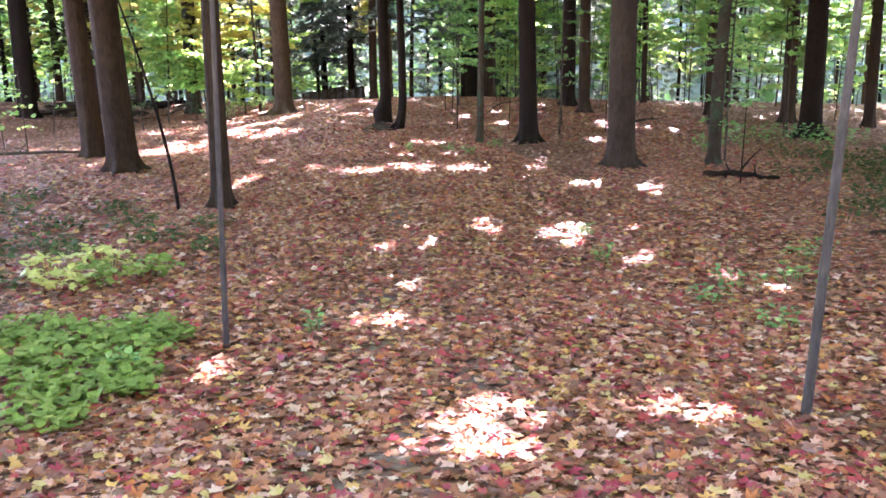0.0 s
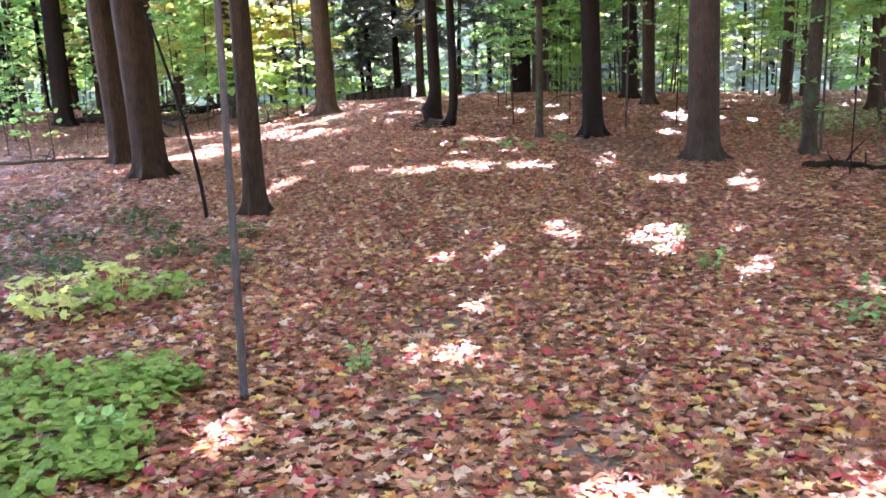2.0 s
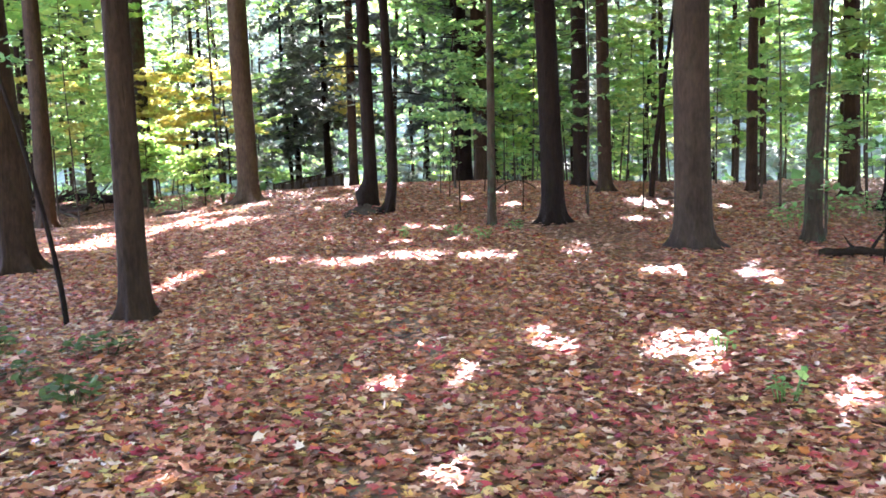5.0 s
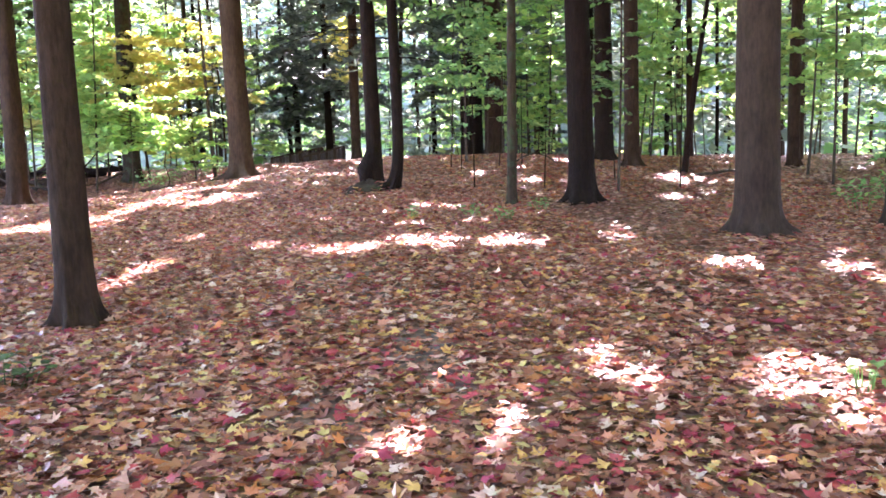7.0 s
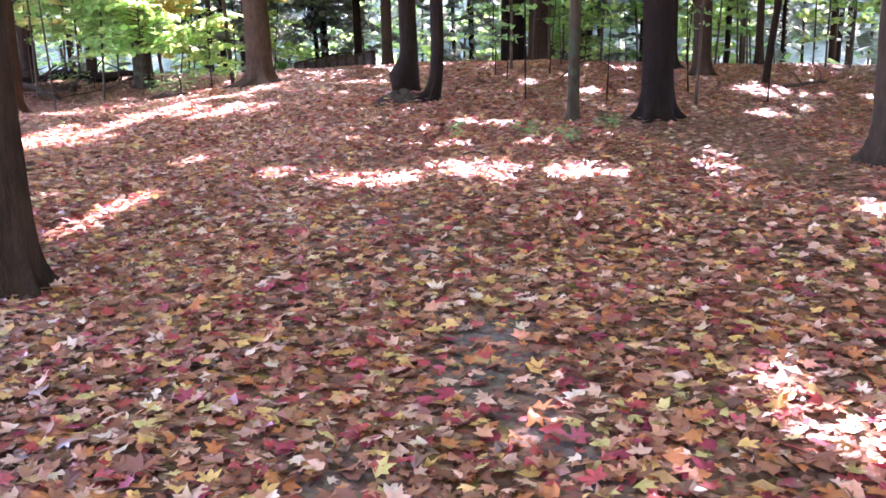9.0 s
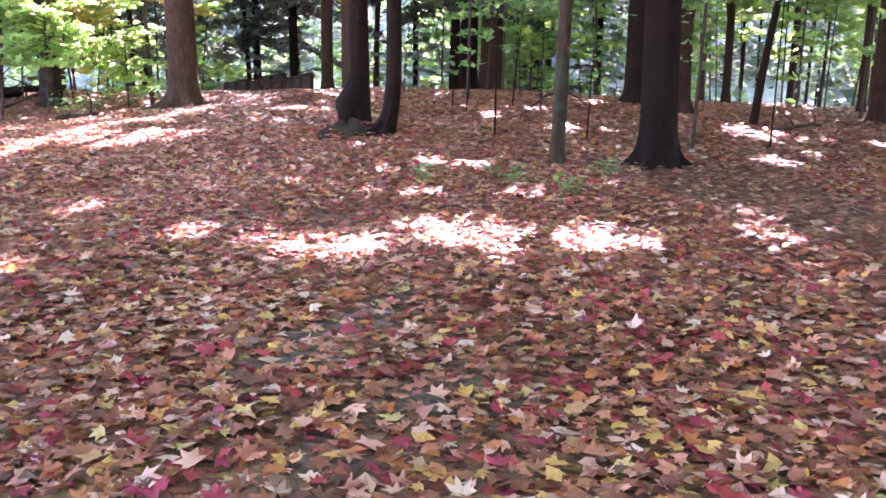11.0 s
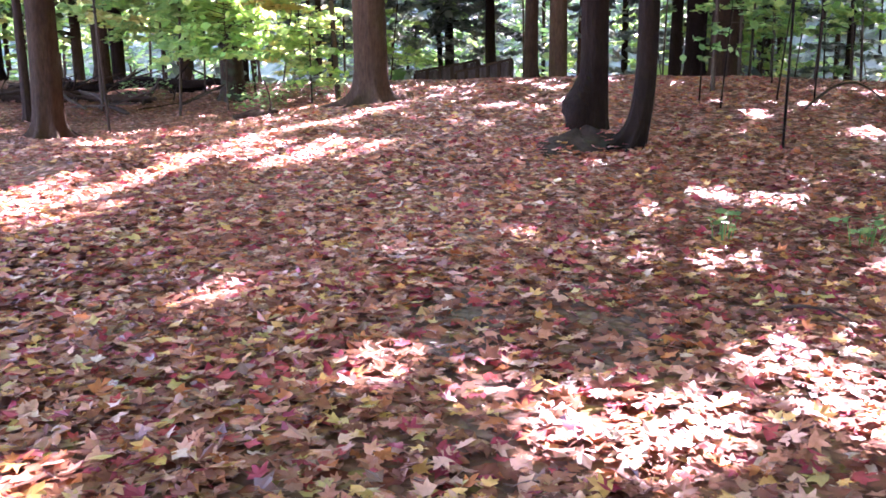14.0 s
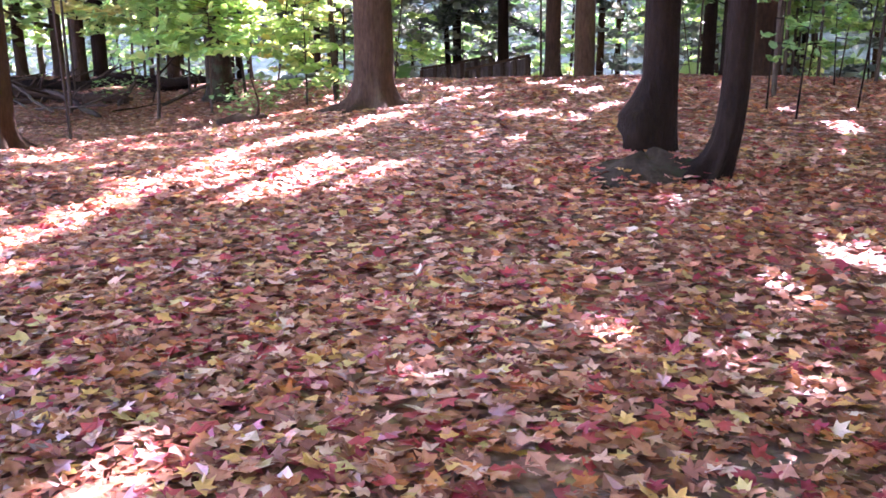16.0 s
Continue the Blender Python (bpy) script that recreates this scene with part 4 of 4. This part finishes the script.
# fallen wood and stone
def fallen(name, a, b, r, label, bark, sag=0.0, forks=0, category="log"):
    """A fallen stem from a to b (x, y, height over the floor), with stubs of branches."""
    s = np.linspace(0, 1, 14)[:, None]
    a3, b3 = (np.array([p[0], p[1], float(level(p[0], p[1])) + p[2]]) for p in (a, b))
    mid = a3 * 1.0
    path = (1 - s) * a3 + s * b3 + np.sin(s * math.pi) * np.array([0, 0, -sag]) + (np.sin(s * 9 + r * 50) + 0.5 * np.sin(s * 21 + r * 90)) * r * 0.75 * np.array([0.3, 0.7, 0.35])
    path -= mid
    ob = new(name)
    ob.location = mid
    tagged(ob, label, category, "fallen wood")
    ph = rng.uniform(0, 6, 2)
    part("stem", tube(path, r * (1.05 - 0.35 * s[:, 0]) * (1 - 0.45 * np.exp(-s[:, 0] / 0.05) - 0.5 * np.exp(-(1 - s[:, 0]) / 0.06)), 12, lambda q, k: 1 + 0.08 * np.sin(3 * q + ph[0] + k * 0.4) + 0.05 * np.sin(5 * q + ph[1] - k)), bark, ob)
    for i in range(forks):
        j = int(rng.integers(3, 12))
        d = rng.normal(0, 1, 3)
        d[2] = abs(d[2]) * 0.7 + 0.1
        d /= np.linalg.norm(d)
        t = np.linspace(0, 1, 5)[:, None]
        length = rng.uniform(4, 9) * r + 0.15
        part("branch", tube(path[j] + t * d * length + np.sin(t * 4) * rng.normal(0, 0.04, 3), r * 0.32 * (1.05 - 0.8 * t[:, 0]), 6), bark, ob)
    return ob


fallen("fallen_log", (-19.6, 31.0, 0.15), (-16.0, 31.5, 0.12), 0.1, "brown fallen log lying in a heap of dead wood", M_BARK, forks=4)
fallen("fallen_log", (-18.2, 33.3, 0.22), (-15.4, 33.8, 0.26), 0.11, "grey fallen trunk propped on dead wood", M_BARK_DARK, forks=3)
fallen("fallen_log", (-20.5, 32.3, 0.14), (-17.2, 33.2, 0.2), 0.11, "dark fallen log in a heap of dead wood", M_BARK_DARK, forks=4)
fallen("fallen_log", (-16.9, 33.5, 0.08), (-16.5, 34.3, 0.1), 0.13, "short dark log under a fallen trunk", M_BARK_DARK)
fallen("fallen_log", (-20.0, 30.3, 0.06), (-17.6, 30.6, 0.07), 0.09, "thin dead stem on the leaves", M_BARK, forks=3)
fallen("fallen_log", (-12.85, 29.4, 0.05), (-11.85, 29.1, 0.05), 0.085, "short weathered log in the leaves", M_BARK, forks=1)
fallen("fallen_log", (2.0, 17.05, 0.07), (3.25, 16.7, 0.06), 0.075, "dark broken branch lying in the leaves", M_BARK_DARK, forks=3)
fallen("dead_branch", (-3.1, 26.9, 0.03), (-2.0, 28.0, 0.12), 0.018, "crooked dead branch arching over the leaves", M_TWIG, sag=-0.3, forks=5, category="branch")
fallen("dead_branch", (0.9, 26.6, 0.04), (1.8, 26.9, 0.12), 0.035, "crooked dead branch on the leaves", M_TWIG, forks=3, category="branch")
fallen("dead_branch", (3.55, 12.3, 0.03), (4.6, 12.7, 0.04), 0.035, "pale dead stick on the leaves", M_BARK_GREY, category="branch")
fallen("dead_branch", (-3.75, 18.75, 0.03), (-3.45, 18.5, 0.05), 0.009, "thin pale curved twig on the leaves", M_BARK_GREY, sag=-0.04, category="branch")
fallen("dead_branch", (-14.4, 18.4, 0.04), (-11.1, 18.9, 0.1), 0.04, "long thin dead branch lying in the leaves", M_TWIG, sag=0.02, forks=5, category="branch")
for i in range(34):
    x, y = rng.uniform(-20.5, -15.2), rng.uniform(29.8, 34.5)
    a = rng.uniform(0, 3.14)
    fallen("dead_branch", (x, y, 0.04), (x + math.cos(a) * 1.6, y + math.sin(a) * 0.9, rng.uniform(0.05, 0.5)), rng.uniform(0.015, 0.05), "thin dead branch in a brush heap", M_BARK if i % 2 else M_TWIG, forks=2, category="branch")


# low mound of bare earth between the two dark trees
def mound(x, y, rx, ry, h):
    rings, sides, verts, tris = 16, 48, [(0.0, 0.0, h)], []
    for i in range(1, rings + 1):
        for j in range(sides):
            a, r = 2 * math.pi * j / sides, i / rings
            wide = 1 + 0.14 * math.sin(3 * a + 1) + 0.08 * math.sin(5 * a)
            px, py = math.cos(a) * r * rx * wide, math.sin(a) * r * ry * wide
            lump = 0.03 * noise.noise(Vector((px * 5, py * 5, 3))) + 0.012 * noise.noise(Vector((px * 19, py * 19, 1)))
            verts.append((px, py, float(level(x + px, y + py) - level(x, y)) + h * math.exp(-2.6 * r * r) * (1 + 0.25 * math.sin(2 * a)) + lump - 0.03 * r ** 3))
    for j in range(sides):
        tris.append((0, 1 + j, 1 + (j + 1) % sides))
    for i in range(rings - 1):
        for j in range(sides):
            p, q = 1 + i * sides, 1 + (i + 1) * sides
            k = (j + 1) % sides
            tris += [(p + j, q + j, q + k), (p + j, q + k, p + k)]
    ob = new("earth_mound", mesh_of("earth_mound", verts, tris, M_STONE))
    ob.location = (x, y, float(level(x, y)))
    return tagged(ob, "low mound of dark bare earth at the foot of two trees", "earth mound")


mound(-5.5, 23.45, 0.66, 0.52, 0.16)


# ---- footbridge beyond the ridge ----
def boxed(a, b, half_w, low, high):
    """An upright slab from a to b, from low to high against their heights."""
    a, b = np.array(a, float), np.array(b, float)
    d = (b - a)[:2]
    n = np.array([-d[1], d[0]]) / np.linalg.norm(d) * half_w
    v = [(p[0] + s * n[0], p[1] + s * n[1], p[2] + h) for p in (a, b) for s in (-1, 1) for h in (low, high)]
    f = [(0, 2, 3), (0, 3, 1), (4, 5, 7), (4, 7, 6), (0, 1, 5), (0, 5, 4), (2, 6, 7), (2, 7, 3), (1, 3, 7), (1, 7, 5), (0, 4, 6), (0, 6, 2)]
    return np.array(v), np.array(f)


bridge = tagged(new("footbridge"), "dark weathered wooden footbridge sloping down beyond the ridge", "bridge")
SIDES = (((-12.45, 38.8, -0.83), (-10.5, 38.3, -0.49)), ((-10.85, 37.4, -0.76), (-9.26, 36.8, -0.41)))
for a, b in SIDES:
    a, b = np.array(a), np.array(b)
    part("top_rail", boxed(a, b, 0.07, -0.03, 0.03), M_BARK_GREY, bridge, "grey worn top rail", False)
    part("bottom_rail", boxed(a, b, 0.03, -0.86, -0.76), M_BOARD, bridge, "", False)
    for i in range(6):
        p = a + (b - a) * (i / 5)
        e = (b - a) / np.linalg.norm(b - a) * 0.045
        part("post", boxed(p - e, p + e, 0.05, -1.25, -0.035), M_BARK_GREY, bridge, "", False)
    for i in range(14):
        p, q = a + (b - a) * (i / 14 + 0.004), a + (b - a) * ((i + 1) / 14 - 0.004)
        part("board", boxed(p, q, 0.012, -0.8, -0.04), M_BOARD, bridge, "", False)
(la, lb), (ra, rb) = [[np.array(p) for p in s] for s in SIDES]
for i in range(12):
    p, q = la + (lb - la) * ((i + 0.5) / 12), ra + (rb - ra) * ((i + 0.5) / 12)
    part("plank", boxed(p, q, 0.07, -0.95, -0.9), M_BOARD, bridge, "", False)

# ---- fallen leaves ----
def scattered(n, x0, x1, y0, y1):
    return rng.uniform(x0, x1, n), rng.uniform(y0, y1, n)


def litter(name, n, box, size, outline, material, bare=0.0, keep_out=None, hub=False):
    x, y = scattered(n, *box)
    ok = rng.random(n) > bare * patchy(x, y)
    if keep_out is not None:
        a, b, c, d = keep_out
        mid = trail(y)
        ok &= ~((x > mid + a) & (x < mid + b) & (y > c) & (y < d)) | (rng.random(n) < 0.35)
    x, y = x[ok], y[ok]
    z = level(x, y) + rng.uniform(0.008, 0.04, len(x))
    s = size * rng.uniform(0.65, 1.3, len(x))
    ob = new(name, mesh_of(name, *spread_leaves(np.stack([x, y, z], 1), s, outline, 0.24, 0.12, hub=hub, ruffle=0.4), material, hub))
    return tagged(ob, "thick cover of dry red, tan and yellow maple leaves", "fallen leaves", kind="stuff")


def near_litter(n, half, y0, y1, outline, gap=None):
    """Maple leaves lying flat, in layers, along the trail."""
    y = rng.uniform(y0, y1, n)
    x = trail(y) + rng.uniform(-half, half, n)
    ok = rng.random(n) > 0.6 * patchy(x, y)
    if gap:
        ok &= (np.abs(x - trail(y)) > gap[0]) | (y < gap[1]) | (y > gap[2])
    x, y = x[ok], y[ok]
    z = level(x, y) + rng.uniform(0.006, 0.04, len(x))
    s = 0.083 * rng.uniform(0.55, 1.3, len(x))
    ob = new("leaf_litter", mesh_of("leaf_litter", *spread_leaves(np.stack([x, y, z], 1), s, outline, 0.3, 0.15, ruffle=0.35), M_LITTER))
    tagged(ob, "thick cover of dry red, tan and yellow maple leaves", "fallen leaves", kind="stuff")


near_litter(43000, 2.3, 2.6, 20.5, MAPLE_FINE)
near_litter(66000, 4.0, 2.3, 24, MAPLE, (2.3, 2.6, 20.5))
litter("leaf_litter", 27000, (-12.5, 3.0, 22.0, 35.0), 0.1, MAPLE, M_LITTER, hub=True)
litter("leaf_litter", 26000, (0.0, 6.0, 6.0, 22.0), 0.09, SIMPLE, M_LITTER)
litter("leaf_litter", 26000, (-12.0, -5.5, 7.0, 21.0), 0.09, SIMPLE, M_LITTER)
litter("leaf_litter", 18000, (-32, -18, 15, 38), 0.1, SIMPLE, M_OAKEN)
litter("leaf_litter", 108000, (-18, 9, 2.5, 37), 0.092, SIMPLE, M_OAKEN, 0.5, (-3.5, 3.5, 0, 22.5))


# the leaves nearest to the middle of the trail, each a piece of its own
SHAPES = []
for i in range(8):
    v, f = spread_leaves(np.zeros((1, 3)), np.array([1.0]), MAPLE_FINE, 0.0, 0.14, ruffle=0.4)
    SHAPES.append(mesh_of("leaf", v, f, M_LEAF_ONE))
for i in range(300):
    y = rng.uniform(5.5, 19.5)
    x = float(trail(y)) + rng.normal(0, 0.9)
    ob = new("leaf", SHAPES[i % 8])
    ob.matrix_world = pose(x, y, float(level(x, y)) + 0.05, rng.normal(0, 14), rng.normal(0, 14), rng.uniform(0, 360)) @ Matrix.Scale(rng.uniform(0.06, 0.115), 4)
    ob.parent = ground

ma, mr = rng.uniform(0, 6.28, 260), rng.normal(0.95, 0.3, 260)
mx, my = -5.5 + np.cos(ma) * mr * 0.7, 23.45 + np.sin(ma) * mr * 0.54
mz = level(mx, my) + 0.16 * np.exp(-2.6 * (((mx + 5.5) / 0.66) ** 2 + ((my - 23.45) / 0.52) ** 2)) + 0.035
v, f = spread_leaves(np.stack([mx, my, mz], 1), rng.uniform(0.06, 0.1, 260), MAPLE, 0.3, 0.1)
tagged(new("leaf_litter", mesh_of("leaf_litter", v, f, M_LITTER, False)), "dry maple leaves scattered over bare earth", "fallen leaves", kind="stuff")
